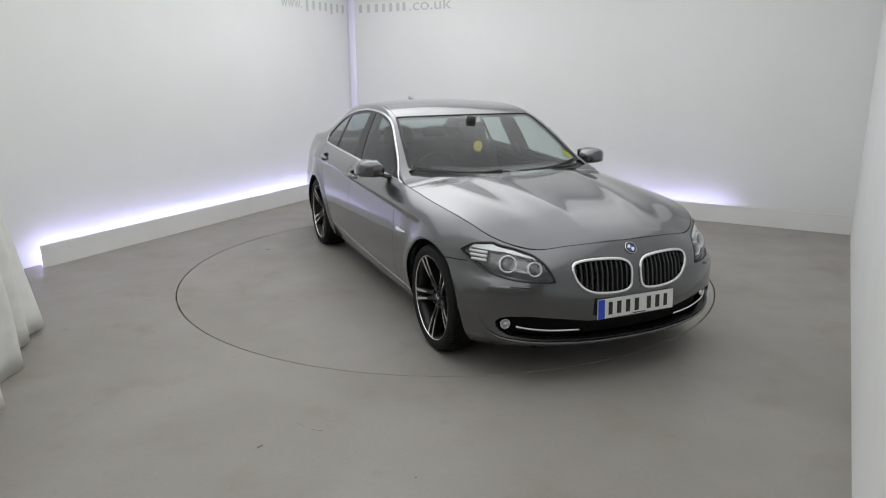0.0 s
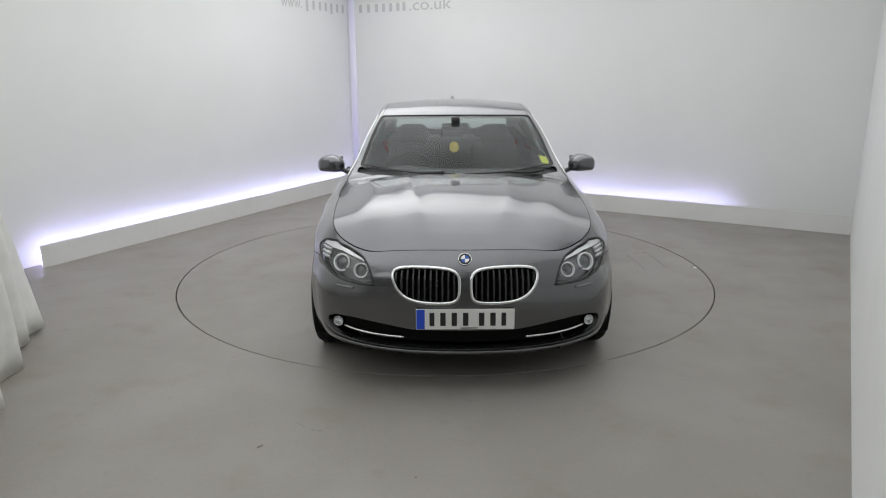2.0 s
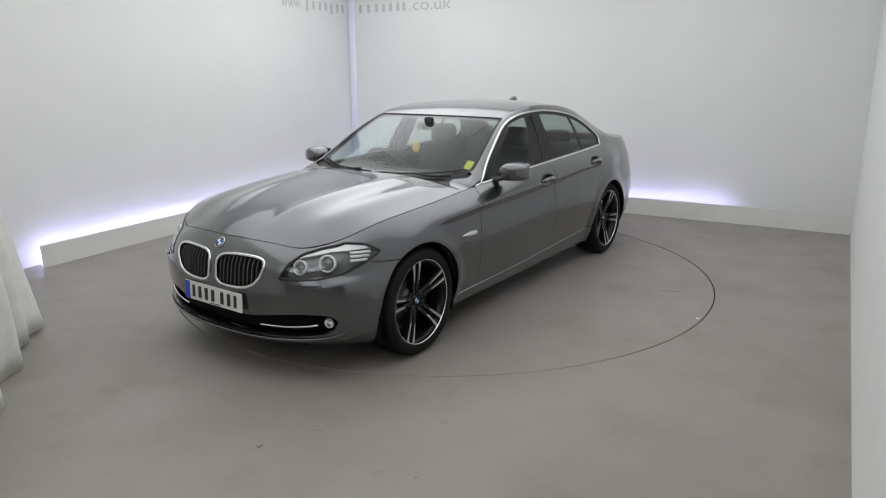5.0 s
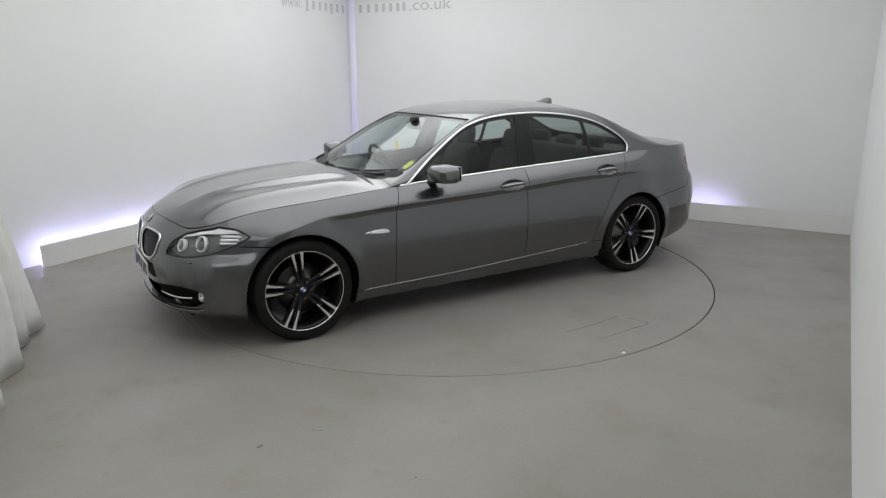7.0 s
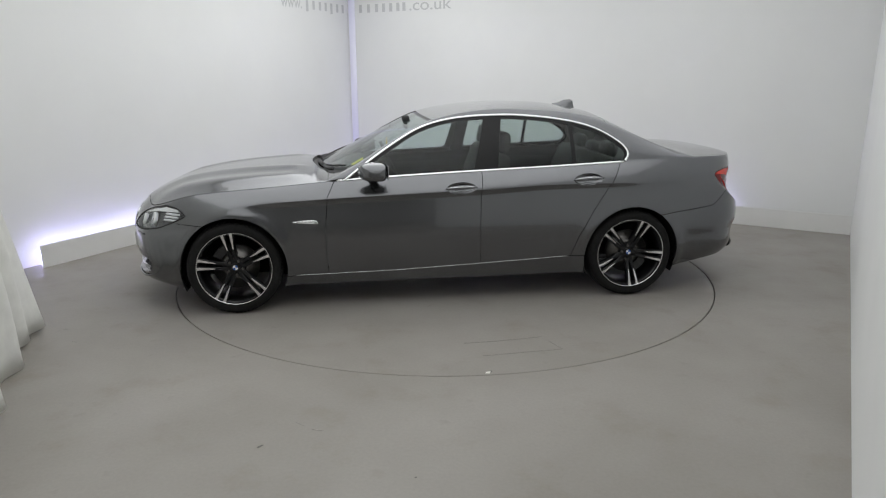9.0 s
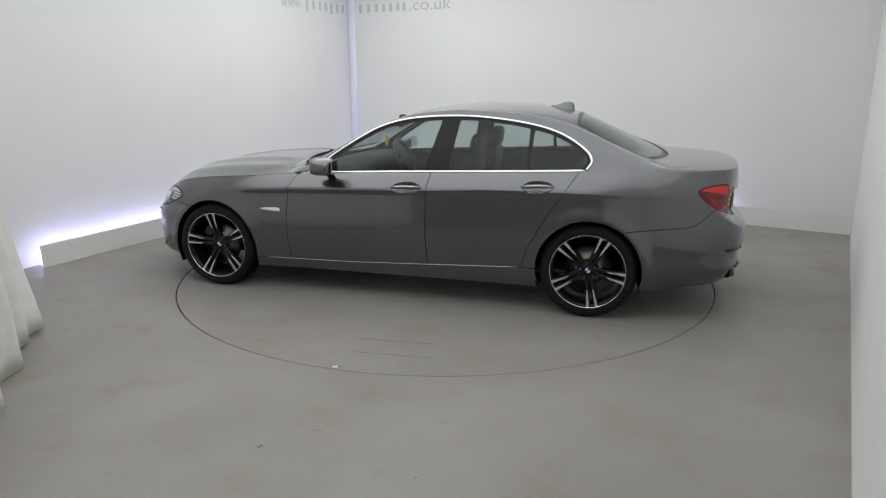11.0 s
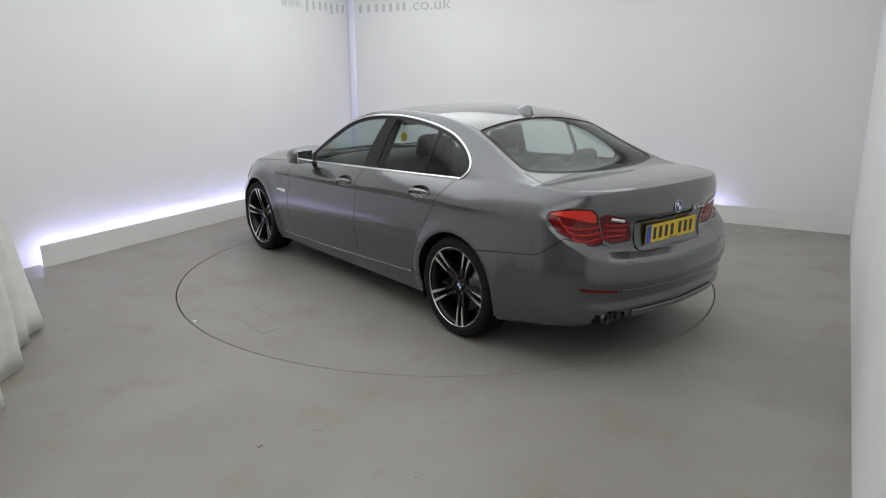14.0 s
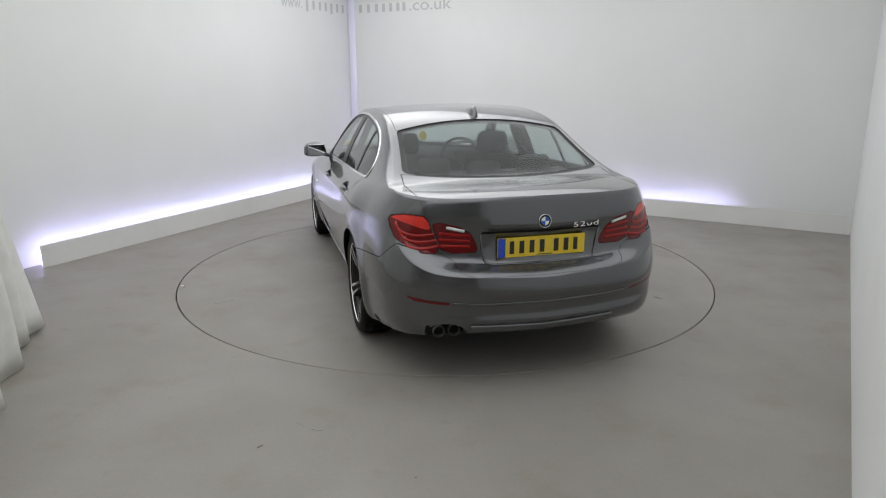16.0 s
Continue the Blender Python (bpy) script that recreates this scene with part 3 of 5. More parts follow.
NA, NB_ = strip_normals(GA), strip_normals(GB)
for G, N in ((GA, NA), (GB, NB_)):
    flip = np.sum(N[NS // 2, :, 1] + N[NS // 2, :, 2]) < 0
    if flip:
        N *= -1
for i in (0, 1):
    NB_[i], NB_[-1 - i] = NB_[2], NB_[-3]
NB_[:2, :, 1] = NB_[-2:, :, 1] = 0
NB_[:, -1, 1] = 0
NA[0, :, 1] = NA[-1, :, 1] = 0
edge_n = NA[:, -1] + NB_[:, 0]
edge_n /= np.linalg.norm(edge_n, axis=1)[:, None]
# soft shoulder behind the doors only; elsewhere a shut line or trim lies on the edge
blend = np.clip((-1.3 - ex_) / 0.2, 0, 1)[:, None]
NA[:, -1] = NA[:, -1] * (1 - blend) + edge_n * blend
NB_[:, 0] = NB_[:, 0] * (1 - blend) + edge_n * blend


def grid_data(G, N, attr, dedge):
    """Vertices with columns x y z nx ny nz s q d, and triangles."""
    ns, nv = G.shape[:2]
    S = np.broadcast_to(sv[:, None], (ns, nv))
    D = np.concatenate([G, N, S[..., None], attr[..., None], dedge[..., None]], 2).reshape(-1, 9)
    F = []
    idx = np.arange(ns * nv).reshape(ns, nv)
    a, b, c, d = idx[:-1, :-1].ravel(), idx[1:, :-1].ravel(), idx[1:, 1:].ravel(), idx[:-1, 1:].ravel()
    F = np.concatenate([np.stack([a, b, c], 1), np.stack([a, c, d], 1)])
    P = D[:, :3]
    fn = np.cross(P[F[:, 1]] - P[F[:, 0]], P[F[:, 2]] - P[F[:, 0]])
    area = np.linalg.norm(fn, axis=1)
    F, fn = F[area > 1e-10], fn[area > 1e-10]
    bad = np.sum(fn * (D[F[:, 0], 3:6] + D[F[:, 1], 3:6] + D[F[:, 2], 3:6]), 1) < 0
    F[bad] = F[bad][:, ::-1]
    return D, F


lenA = np.concatenate([np.zeros((NS, 1)), np.cumsum(np.linalg.norm(np.diff(GA[:, ::-1], axis=1), axis=2), 1)], 1)[:, ::-1]
lenB = np.concatenate([np.zeros((NS, 1)), np.cumsum(np.linalg.norm(np.diff(GB, axis=1), axis=2), 1)], 1)
qa = np.broadcast_to(np.concatenate([v1 - 10, w2 - 9])[None, :], (NS, NV1 + NV2))
qb = np.broadcast_to(np.concatenate([np.linspace(0, 1, NQ1), 1 + np.linspace(0, 1, NQ2)[1:]])[None, :], (NS, NQ1 + NQ2 - 1))
SHELL_A = grid_data(GA, NA, qa, lenA)
SHELL_B = grid_data(GB, NB_, qb, lenB)


def clip(mesh, field):
    """Keeps the part of a triangle mesh where field(columns) is positive."""
    D, F = mesh
    if len(F) == 0:
        return mesh
    f = field(D)
    f = np.where(np.abs(f) < 1e-7, 1e-7, f)
    ins = f[F] > 0
    cnt = ins.sum(1)
    whole = F[cnt == 3]
    extra, made, tris = [], {}, []
    base = len(D)

    def cut(a, b):
        k = (a, b) if a < b else (b, a)
        if k not in made:
            t = f[k[0]] / (f[k[0]] - f[k[1]])
            made[k] = base + len(extra)
            extra.append(D[k[0]] + (D[k[1]] - D[k[0]]) * t)
        return made[k]
    for tri, on in zip(F[(cnt == 1) | (cnt == 2)].tolist(), ins[(cnt == 1) | (cnt == 2)].tolist()):
        poly = []
        for i in range(3):
            a, b = tri[i], tri[(i + 1) % 3]
            if on[i]:
                poly.append(a)
            if on[i] != on[(i + 1) % 3]:
                poly.append(cut(a, b))
        tris.append((poly[0], poly[1], poly[2]))
        if len(poly) == 4:
            tris.append((poly[0], poly[2], poly[3]))
    D2 = np.concatenate([D, np.array(extra)]) if extra else D
    F2 = np.concatenate([whole, np.array(tris, int).reshape(-1, 3)])
    used, inv = np.unique(F2, return_inverse=True)
    return D2[used], inv.reshape(-1, 3)


def poly_dist(px, py, poly):
    """Signed distance to a polygon, positive inside."""
    P = np.asarray(poly, float)
    Q = np.roll(P, -1, 0)
    best = np.full(len(px), 1e9)
    inside = np.zeros(len(px), bool)
    for (x0, y0), (x1, y1) in zip(P, Q):
        dx, dy = x1 - x0, y1 - y0
        t = np.clip(((px - x0) * dx + (py - y0) * dy) / (dx * dx + dy * dy + 1e-12), 0, 1)
        best = np.minimum(best, np.hypot(px - x0 - t * dx, py - y0 - t * dy))
        hit = ((y0 > py) != (y1 > py)) & (px < dx * (py - y0) / (dy if abs(dy) > 1e-12 else 1e-12) + x0)
        inside ^= hit
    return np.where(inside, best, -best)


def rounded(poly, n=6, loops=2):
    """Softens a closed polygon's corners."""
    P = np.asarray(poly, float)
    for _ in range(loops):
        Q = np.roll(P, -1, 0)
        P = np.stack([P * 0.75 + Q * 0.25, P * 0.25 + Q * 0.75], 1).reshape(-1, 2)
    return P


def joined(*meshes):
    D, F, o = [], [], 0
    for d, f in meshes:
        D.append(d)
        F.append(f + o)
        o += len(d)
    return np.concatenate(D), np.concatenate(F)


def mirrored(mesh):
    D, F = mesh
    D = D.copy()
    D[:, 1] *= -1
    D[:, 4] *= -1
    return D, F[:, ::-1]


def panel(name, mesh, mat, parent, label="", depth=0.018, offset=0.0, both=False):
    """Turns a clipped piece of the shell into a panel with turned-in edges."""
    if both:
        mesh = joined(mesh, mirrored(mesh))
    D, F = mesh
    if len(F) == 0:
        return None
    key = np.round(D[:, :3] * 20000).astype(np.int64)
    _, first, inv = np.unique(key, axis=0, return_index=True, return_inverse=True)
    inv = inv.ravel()
    F = inv[F]
    F = F[(F[:, 0] != F[:, 1]) & (F[:, 1] != F[:, 2]) & (F[:, 0] != F[:, 2])]
    N = np.zeros((len(first), 3))
    np.add.at(N, inv, D[:, 3:6])
    N /= np.linalg.norm(N, axis=1)[:, None] + 1e-12
    P = D[first, :3] + N * offset
    E = np.sort(np.concatenate([F[:, [0, 1]], F[:, [1, 2]], F[:, [2, 0]]]), 1)
    Eo = np.concatenate([F[:, [0, 1]], F[:, [1, 2]], F[:, [2, 0]]])
    _, fi, cn = np.unique(E, axis=0, return_index=True, return_counts=True)
    rim = Eo[fi[cn == 1]]
    V, NN, faces = P, N, F.tolist()
    if depth > 0 and len(rim):
        ids = np.unique(rim)
        top = dict(zip(ids.tolist(), range(len(P), len(P) + len(ids))))
        low = dict(zip(ids.tolist(), range(len(P) + len(ids), len(P) + 2 * len(ids))))
        acc = np.zeros((len(P), 3))
        for a, b in rim:
            d = P[b] - P[a]
            o = np.cross(d, N[a])
            o /= np.linalg.norm(o) + 1e-12
            acc[a] += o
            acc[b] += o
        side = acc[ids] / (np.linalg.norm(acc[ids], axis=1)[:, None] + 1e-12)
        V = np.concatenate([P, P[ids], P[ids] - N[ids] * depth])
        NN = np.concatenate([N, side, side])
        for a, b in rim.tolist():
            faces.append((top[b], top[a], low[a], low[b]))
    return raw(name, V, faces, mat, parent, label, True, NN)


def surf_a(s, z):
    """Point and normal on the flank at arc length s and height z."""
    i = min(max(int(np.searchsorted(sv, s)) - 1, 0), NS - 2)
    t = (s - sv[i]) / (sv[i + 1] - sv[i])
    row, nrow = GA[i] * (1 - t) + GA[i + 1] * t, NA[i] * (1 - t) + NA[i + 1] * t
    p = np.array([np.interp(z, row[:, 2], row[:, k]) for k in range(3)])
    n = np.array([np.interp(z, row[:, 2], nrow[:, k]) for k in range(3)])
    return p, n / np.linalg.norm(n)


def surf_b(x, y=None, z=None):
    """Point and normal on the upper body at x and y, or on its side at x and z."""
    t = np.interp(-x, -ex_, np.arange(NS))
    i = min(int(t), NS - 2)
    t -= i
    row, nrow = GB[i] * (1 - t) + GB[i + 1] * t, NB_[i] * (1 - t) + NB_[i + 1] * t
    if z is None:
        k = [np.interp(-y, -row[:, 1], row[:, c]) for c in range(3)]
        n = np.array([np.interp(-y, -row[:, 1], nrow[:, c]) for c in range(3)])
    else:
        a, b = row[:NQ1 + 2], nrow[:NQ1 + 2]
        k = [np.interp(z, a[:, 2], a[:, c]) for c in range(3)]
        n = np.array([np.interp(z, a[:, 2], b[:, c]) for c in range(3)])
    k[0] = x
    return np.array(k), n / np.linalg.norm(n)


# ---- the car: panels ----
car = tagged(new("car"), "dark grey metallic four-door saloon car with black alloy wheels", "car")
GAP = 0.0023
X, Y, Z, S_, Q_, DE = 0, 1, 2, 6, 7, 8


FRONT_S, SIDE_S, REAR_S = sv[: NS // 4], sv[NS // 8: NS - NS // 8], sv[3 * NS // 4:]


def s_at(kind, a, z):
    """Arc length of the point on the body at height z whose y (front, rear) or x (side) is a."""
    ss = {"f": FRONT_S, "s": SIDE_S, "r": REAR_S}[kind][::2]
    c = np.array([surf_a(s, z)[0][0 if kind == "s" else 1] for s in ss])
    if kind == "f":
        return float(np.interp(a, np.maximum.accumulate(c), ss))
    return float(np.interp(-a, np.maximum.accumulate(-c), ss))


def sz(*pts):
    """Polygon in arc length and height from points given on the front (f), side (s) or rear (r)."""
    return [(s_at(k, a, b), b) for k, a, b in pts]


HEAD = (sz(("f", 0.555, 0.733), ("f", 0.512, 0.690), ("f", 0.478, 0.598), ("f", 0.60, 0.600), ("f", 0.68, 0.606), ("f", 0.765, 0.628), ("s", 1.90, 0.672), ("s", 1.79, 0.722), ("s", 1.86, 0.772), ("s", 1.95, 0.785), ("f", 0.70, 0.775), ("f", 0.63, 0.760)))
KIDNEY = rounded([(0.040, 0.530), (0.028, 0.600), (0.034, 0.690), (0.16, 0.708), (0.345, 0.704), (0.392, 0.672), (0.362, 0.585), (0.29, 0.533), (0.15, 0.520)], loops=2)
KIDNEY = [(s_at("f", a, b), b) for a, b in KIDNEY]
LOWER = sz(("f", 0.0, 0.366), ("f", 0.28, 0.368), ("f", 0.46, 0.392), ("f", 0.60, 0.406), ("f", 0.70, 0.404), ("f", 0.745, 0.390), ("f", 0.765, 0.360), ("f", 0.75, 0.320), ("f", 0.70, 0.292), ("f", 0.55, 0.274), ("f", 0.3, 0.266), ("f", 0.0, 0.263))
LOWER = [(-0.3, 0.366)] + LOWER + [(-0.3, 0.263)]
TAIL_O = rounded(sz(("s", -2.165, 0.930), ("s", -2.25, 0.952), ("r", 0.70, 0.958), ("r", 0.624, 0.955), ("r", 0.602, 0.85), ("r", 0.566, 0.748), ("r", 0.67, 0.752), ("s", -2.36, 0.775), ("s", -2.27, 0.815), ("s", -2.205, 0.875)), loops=1)
TAIL_I = rounded(sz(("r", 0.612, 0.935), ("r", 0.425, 0.890), ("r", 0.355, 0.760), ("r", 0.37, 0.750), ("r", 0.556, 0.748), ("r", 0.590, 0.85)), loops=1)
LID = sz(("r", 0.0, 0.632), ("r", 0.40, 0.640), ("r", 0.475, 0.661), ("r", 0.560, 0.745), ("r", 0.617, 0.94), ("r", 0.65, 1.01), ("r", 0.672, 1.12)) + [(arc[-1] + 1, 1.12), (arc[-1] + 1, 0.632)]
REFL = sz(("r", 0.755, 0.524), ("r", 0.54, 0.503), ("r", 0.54, 0.483), ("r", 0.725, 0.498))


def f_arch(D):
    r1 = np.hypot(D[:, X] - 1.484, D[:, Z] - 0.338) - 0.374
    r2 = np.hypot(D[:, X] + 1.484, D[:, Z] - 0.338) - 0.370
    return np.minimum(r1, r2)


def f_poly(poly):
    return lambda D: poly_dist(D[:, S_], D[:, Z], poly)


def sill_z(x):
    return np.interp(x, [-1.0, -0.3, 0.33, 1.07], [0.335, 0.303, 0.276, 0.264])


def door1(z):
    return np.interp(z, [0.296, 0.474, 0.64, 0.844, 0.94], [0.82, 0.829, 0.826, 0.806, 0.755])


def door2(z):
    return np.interp(z, [0.30, 0.60, 0.83, 1.0], [-0.310, -0.300, -0.306, -0.325])


def door3(z):
    return np.interp(z, [0.337, 0.489, 0.681, 0.871, 1.04], [-1.007, -1.058, -1.161, -1.285, -1.40])


def bumper_f(D):
    """Positive on the front bumper."""
    seam = np.interp(D[:, X], [1.5, 1.67, 1.87, 1.90], [0.655, 0.655, 0.668, 2.0])
    return np.where(D[:, X] > 1.35, seam - D[:, Z], -1.0)


BUMPER_S = [s_side(-1.5), s_side(-2.16), s_side(-2.31), s_at("r", 0.66, 0.765), s_at("r", 0.56, 0.742), s_at("r", 0.485, 0.66), s_at("r", 0.40, 0.637), arc[-1]]


def bumper_r(D):
    """Positive on the rear bumper."""
    top = np.interp(D[:, S_], BUMPER_S, [0.615, 0.690, 0.798, 0.765, 0.749, 0.700, 0.665, 0.650])
    return np.where(D[:, X] < -1.35, top - D[:, Z], -1.0)


A0 = clip(SHELL_A, f_arch)
outside = {k: (lambda D, g=f_poly(p): -g(D) - GAP) for k, p in (("h", HEAD), ("k", KIDNEY), ("l", LOWER), ("to", TAIL_O), ("ti", TAIL_I), ("lid", LID))}
outside["lid"] = lambda D: -poly_dist(D[:, S_], D[:, Z], LID) - 0.0006

m = clip(clip(A0, lambda D: bumper_f(D) - GAP), outside["h"])
m = clip(clip(m, outside["k"]), outside["l"])
m = clip(m, lambda D: D[:, DE] - 0.003)
panel("front_bumper", m, PAINT, car, "painted front bumper with grille openings", 0.03, both=True)
m = clip(clip(A0, lambda D: bumper_r(D) - GAP), outside["to"])
m = clip(clip(clip(m, outside["ti"]), outside["lid"]), lambda D: -poly_dist(D[:, S_], D[:, Z], REFL) - 0.001)
PIPES = rounded(sz(("r", 0.655, 0.372), ("r", 0.44, 0.372), ("r", 0.44, 0.20), ("r", 0.655, 0.20)), loops=2)
m = clip(m, lambda D: -poly_dist(D[:, S_], D[:, Z], PIPES))
panel("rear_bumper", m, PAINT, car, "painted rear bumper with red reflectors", 0.03, both=True)
infill = clip(clip(A0, lambda D: bumper_r(D) - GAP), lambda D: poly_dist(D[:, S_], D[:, Z], PIPES))
panel("bumper_infill", mirrored(infill), PAINT, car, "", 0.03)

skirt = clip(clip(A0, lambda D: sill_z(D[:, X]) - D[:, Z] - GAP), lambda D: np.minimum(1.25 - D[:, X], D[:, X] + 1.25))
up_a = clip(A0, lambda D: D[:, Z] - np.where(np.abs(D[:, X]) < 1.25, sill_z(D[:, X]), 0) - GAP)
fender = clip(up_a, lambda D: np.minimum(D[:, X] - door1(D[:, Z]) - GAP, -bumper_f(D) - GAP))
fender = clip(clip(fender, outside["h"]), lambda D: np.where(D[:, X] > 0.80, D[:, DE] - 0.0025, 1.0))
fdoor = clip(clip(up_a, lambda D: door1(D[:, Z]) - D[:, X] - GAP), lambda D: D[:, X] - door2(D[:, Z]) - GAP)
rdoor = clip(clip(up_a, lambda D: door2(D[:, Z]) - D[:, X] - GAP), lambda D: D[:, X] - door3(D[:, Z]) - GAP)


def cup_hole(cx, cz):
    """Positive outside a handle's oval cup."""
    return lambda D: (np.hypot((D[:, X] - cx) / 0.110, (D[:, Z] - cz + (D[:, X] - cx) * 0.03) / 0.042) - 1) * 0.042


fdoor = clip(fdoor, cup_hole(-0.158, 0.880))
rdoor = clip(rdoor, cup_hole(-1.118, 0.922))
quarter = clip(up_a, lambda D: np.minimum(door3(D[:, Z]) - D[:, X] - GAP, -bumper_r(D) - GAP))
for k in ("to", "ti", "lid"):
    quarter = clip(quarter, outside[k])

# upper body regions
WIN = [(0.700, 0.930), (0.548, 1.040), (0.298, 1.205), (0.091, 1.312), (-0.117, 1.362), (-0.33, 1.381), (-0.54, 1.385), (-0.75, 1.372), (-0.97, 1.345), (-1.19, 1.294),
       (-1.36, 1.212), (-1.455, 1.135), (-1.470, 1.090), (-1.435, 1.040), (-1.42, 0.90), (0.70, 0.90)]
wq = np.array(WIN[:14])
wt = np.linspace(0, 1, 14)
tt_ = np.linspace(0, 1, 90)
WTOP = np.stack([pchip(wt, wq[:, 0], tt_), pchip(wt, wq[:, 1], tt_)], 1)
WTOP = np.stack([smooth1(WTOP[:, 0], 3, True, True), smooth1(WTOP[:, 1], 3, True, True)], 1)
WPOLY = np.concatenate([WTOP, [(-1.42, 0.85), (0.70, 0.85)]])


def f_win(D):
    d = poly_dist(D[:, X], D[:, Z], WPOLY)
    return np.where(D[:, Q_] < 1.2, d, -0.3)


def cowl_x(y):
    return 0.885 - 0.25 * (y / 0.75) ** 2


def soft_min(a, b, k=0.05):
    """A minimum with a rounded corner."""
    h = np.clip(0.5 + 0.5 * (b - a) / k, 0, 1)
    return b + (a - b) * h - k * h * (1 - h)


def f_shield(D):
    return soft_min(soft_min((D[:, Q_] - 1.045) * 0.7, D[:, X] - (0.048 - 0.03 * (D[:, Y] / 0.6) ** 2)), cowl_x(D[:, Y]) - D[:, X])


def f_back(D):
    top, bot = -1.318 - 0.028 * (D[:, Y] / 0.58) ** 2, -1.985 + 0.15 * (D[:, Y] / 0.68) ** 2
    return soft_min(soft_min((D[:, Q_] - 1.065) * 0.7, top - D[:, X], 0.04), D[:, X] - bot, 0.06)


def f_hood(D):
    return D[:, X] - np.maximum(cowl_x(D[:, Y]) + 0.055, 0.80)


def f_lid(D):
    y_l = np.interp(D[:, X], [-2.5, -2.4, -2.2, -2.0, -1.9], [0.655, 0.66, 0.672, 0.672, 0.660])
    return np.minimum(y_l - D[:, Y], (-1.997 + 0.15 * (D[:, Y] / 0.68) ** 2) - D[:, X])


def f_roof(D):
    return np.minimum(np.minimum((D[:, Q_] - 1.055) * 0.6, -D[:, X] + (0.048 - 0.03 * (D[:, Y] / 0.6) ** 2)), D[:, X] - (-1.318 - 0.028 * (D[:, Y] / 0.58) ** 2))


hood = clip(clip(SHELL_B, f_hood), lambda D: D[:, DE] - 0.0025)
panel("bonnet", hood, PAINT, car, "ridged bonnet in grey metallic paint", 0.02, both=True)
panel("roof", clip(SHELL_B, lambda D: f_roof(D) - 0.0015), PAINT, car, "", 0.01, both=True)
lid_b = clip(SHELL_B, lambda D: f_lid(D) - GAP)
lid_a = clip(clip(SHELL_A, lambda D: poly_dist(D[:, S_], D[:, Z], LID) - 0.0006), outside["ti"])
panel("boot_lid", joined(lid_a, lid_b), PAINT, car, "boot lid with a slight spoiler lip", 0.02, both=True)

rest_b = clip(SHELL_B, lambda D: -f_hood(D) - 0.003)
rest_b = clip(rest_b, lambda D: -f_roof(D) - 0.0015)
rest_b = clip(rest_b, lambda D: -f_shield(D) - 0.002)
rest_b = clip(rest_b, lambda D: -f_back(D) - 0.002)
rest_b = clip(rest_b, lambda D: -f_lid(D) - GAP)
rest_b = clip(rest_b, lambda D: -f_win(D))
cowl_zone = lambda D: np.minimum(cowl_x(D[:, Y]) + 0.08 - D[:, X], np.minimum(D[:, X] - cowl_x(D[:, Y]) - 0.0, 0.735 - D[:, Y]))
sideframe = clip(rest_b, lambda D: -cowl_zone(D))
strip = lambda D: np.minimum(-1.6 - D[:, X], np.minimum(0.58 - D[:, Y], D[:, X] + 2.002 - 0.15 * (D[:, Y] / 0.68) ** 2))
shelf_strip = clip(sideframe, strip)
sideframe = clip(sideframe, lambda D: -strip(D))

shield = clip(SHELL_B, lambda D: f_shield(D))
panel("windscreen", clip(shield, lambda D: f_shield(D) - 0.022), GLASS, car, "clear raked windscreen", 0, -0.004, True)
panel("windscreen_border", clip(shield, lambda D: 0.026 - f_shield(D)), GLOSSBLACK, car, "black screen border", 0, -0.0075, True)
back = clip(SHELL_B, lambda D: f_back(D))
panel("rear_window", clip(back, lambda D: f_back(D) - 0.03), PRIVACY, car, "tinted rear window", 0, -0.004, True)
panel("rear_window_border", clip(back, lambda D: 0.034 - f_back(D)), GLOSSBLACK, car, "black screen border", 0, -0.0075, True)
panel("cowl", clip(rest_b, lambda D: cowl_zone(D) + 0.01), BLACK, car, "black plastic scuttle panel", 0, -0.022, True)
panel("shelf_strip", shelf_strip, GLOSSBLACK, car, "", 0, -0.006, True)


def fb1(z):
    return np.interp(z, [0.98, 1.37], [-0.262, -0.368])


def fb2(z):
    return np.interp(z, [0.98, 1.37], [-0.445, -0.500])


win_b = clip(SHELL_B, f_win)
g_front = lambda D: np.minimum(np.minimum(f_win(D) - 0.024, D[:, X] - fb1(D[:, Z])), np.minimum(D[:, DE] - 0.012, 0.525 - D[:, X]))
g_rear = lambda D: np.minimum(np.minimum(f_win(D) - 0.024, fb2(D[:, Z]) - D[:, X]), np.minimum(D[:, DE] - 0.012, D[:, X] + 1.022))
g_quart = lambda D: np.minimum(np.minimum(f_win(D) - 0.024, -1.052 - D[:, X]), D[:, DE] - 0.012)
frame_b = clip(clip(clip(win_b, lambda D: -g_front(D)), lambda D: -g_rear(D)), lambda D: -g_quart(D))
pieces = (("front_wing", fender, PAINT, "", 0.025, 0), ("front_door", fdoor, PAINT, "", 0.02, 0), ("rear_door", rdoor, PAINT, "", 0.02, 0), ("side_skirt", skirt, PAINT, "", 0.025, 0),
          ("body_side", joined(quarter, sideframe), PAINT, "", 0.02, 0), ("window_frame", frame_b, GLOSSBLACK, "gloss black window frame", 0.012, -0.003),
          ("front_side_window", clip(win_b, g_front), GLASS, "tinted side glass", 0, -0.006), ("rear_side_window", clip(win_b, g_rear), PRIVACY, "tinted side glass", 0, -0.006),
          ("quarter_window", clip(win_b, g_quart), PRIVACY, "tinted side glass", 0, -0.006))
for nm, me_, mat, lab, dep, off in pieces:
    for side in (1, -1):
        panel(nm, me_ if side > 0 else mirrored(me_), mat, car, lab, dep, off)


def flip_y(P):
    P = np.array(P, float)
    P[..., 1] *= -1
    return P


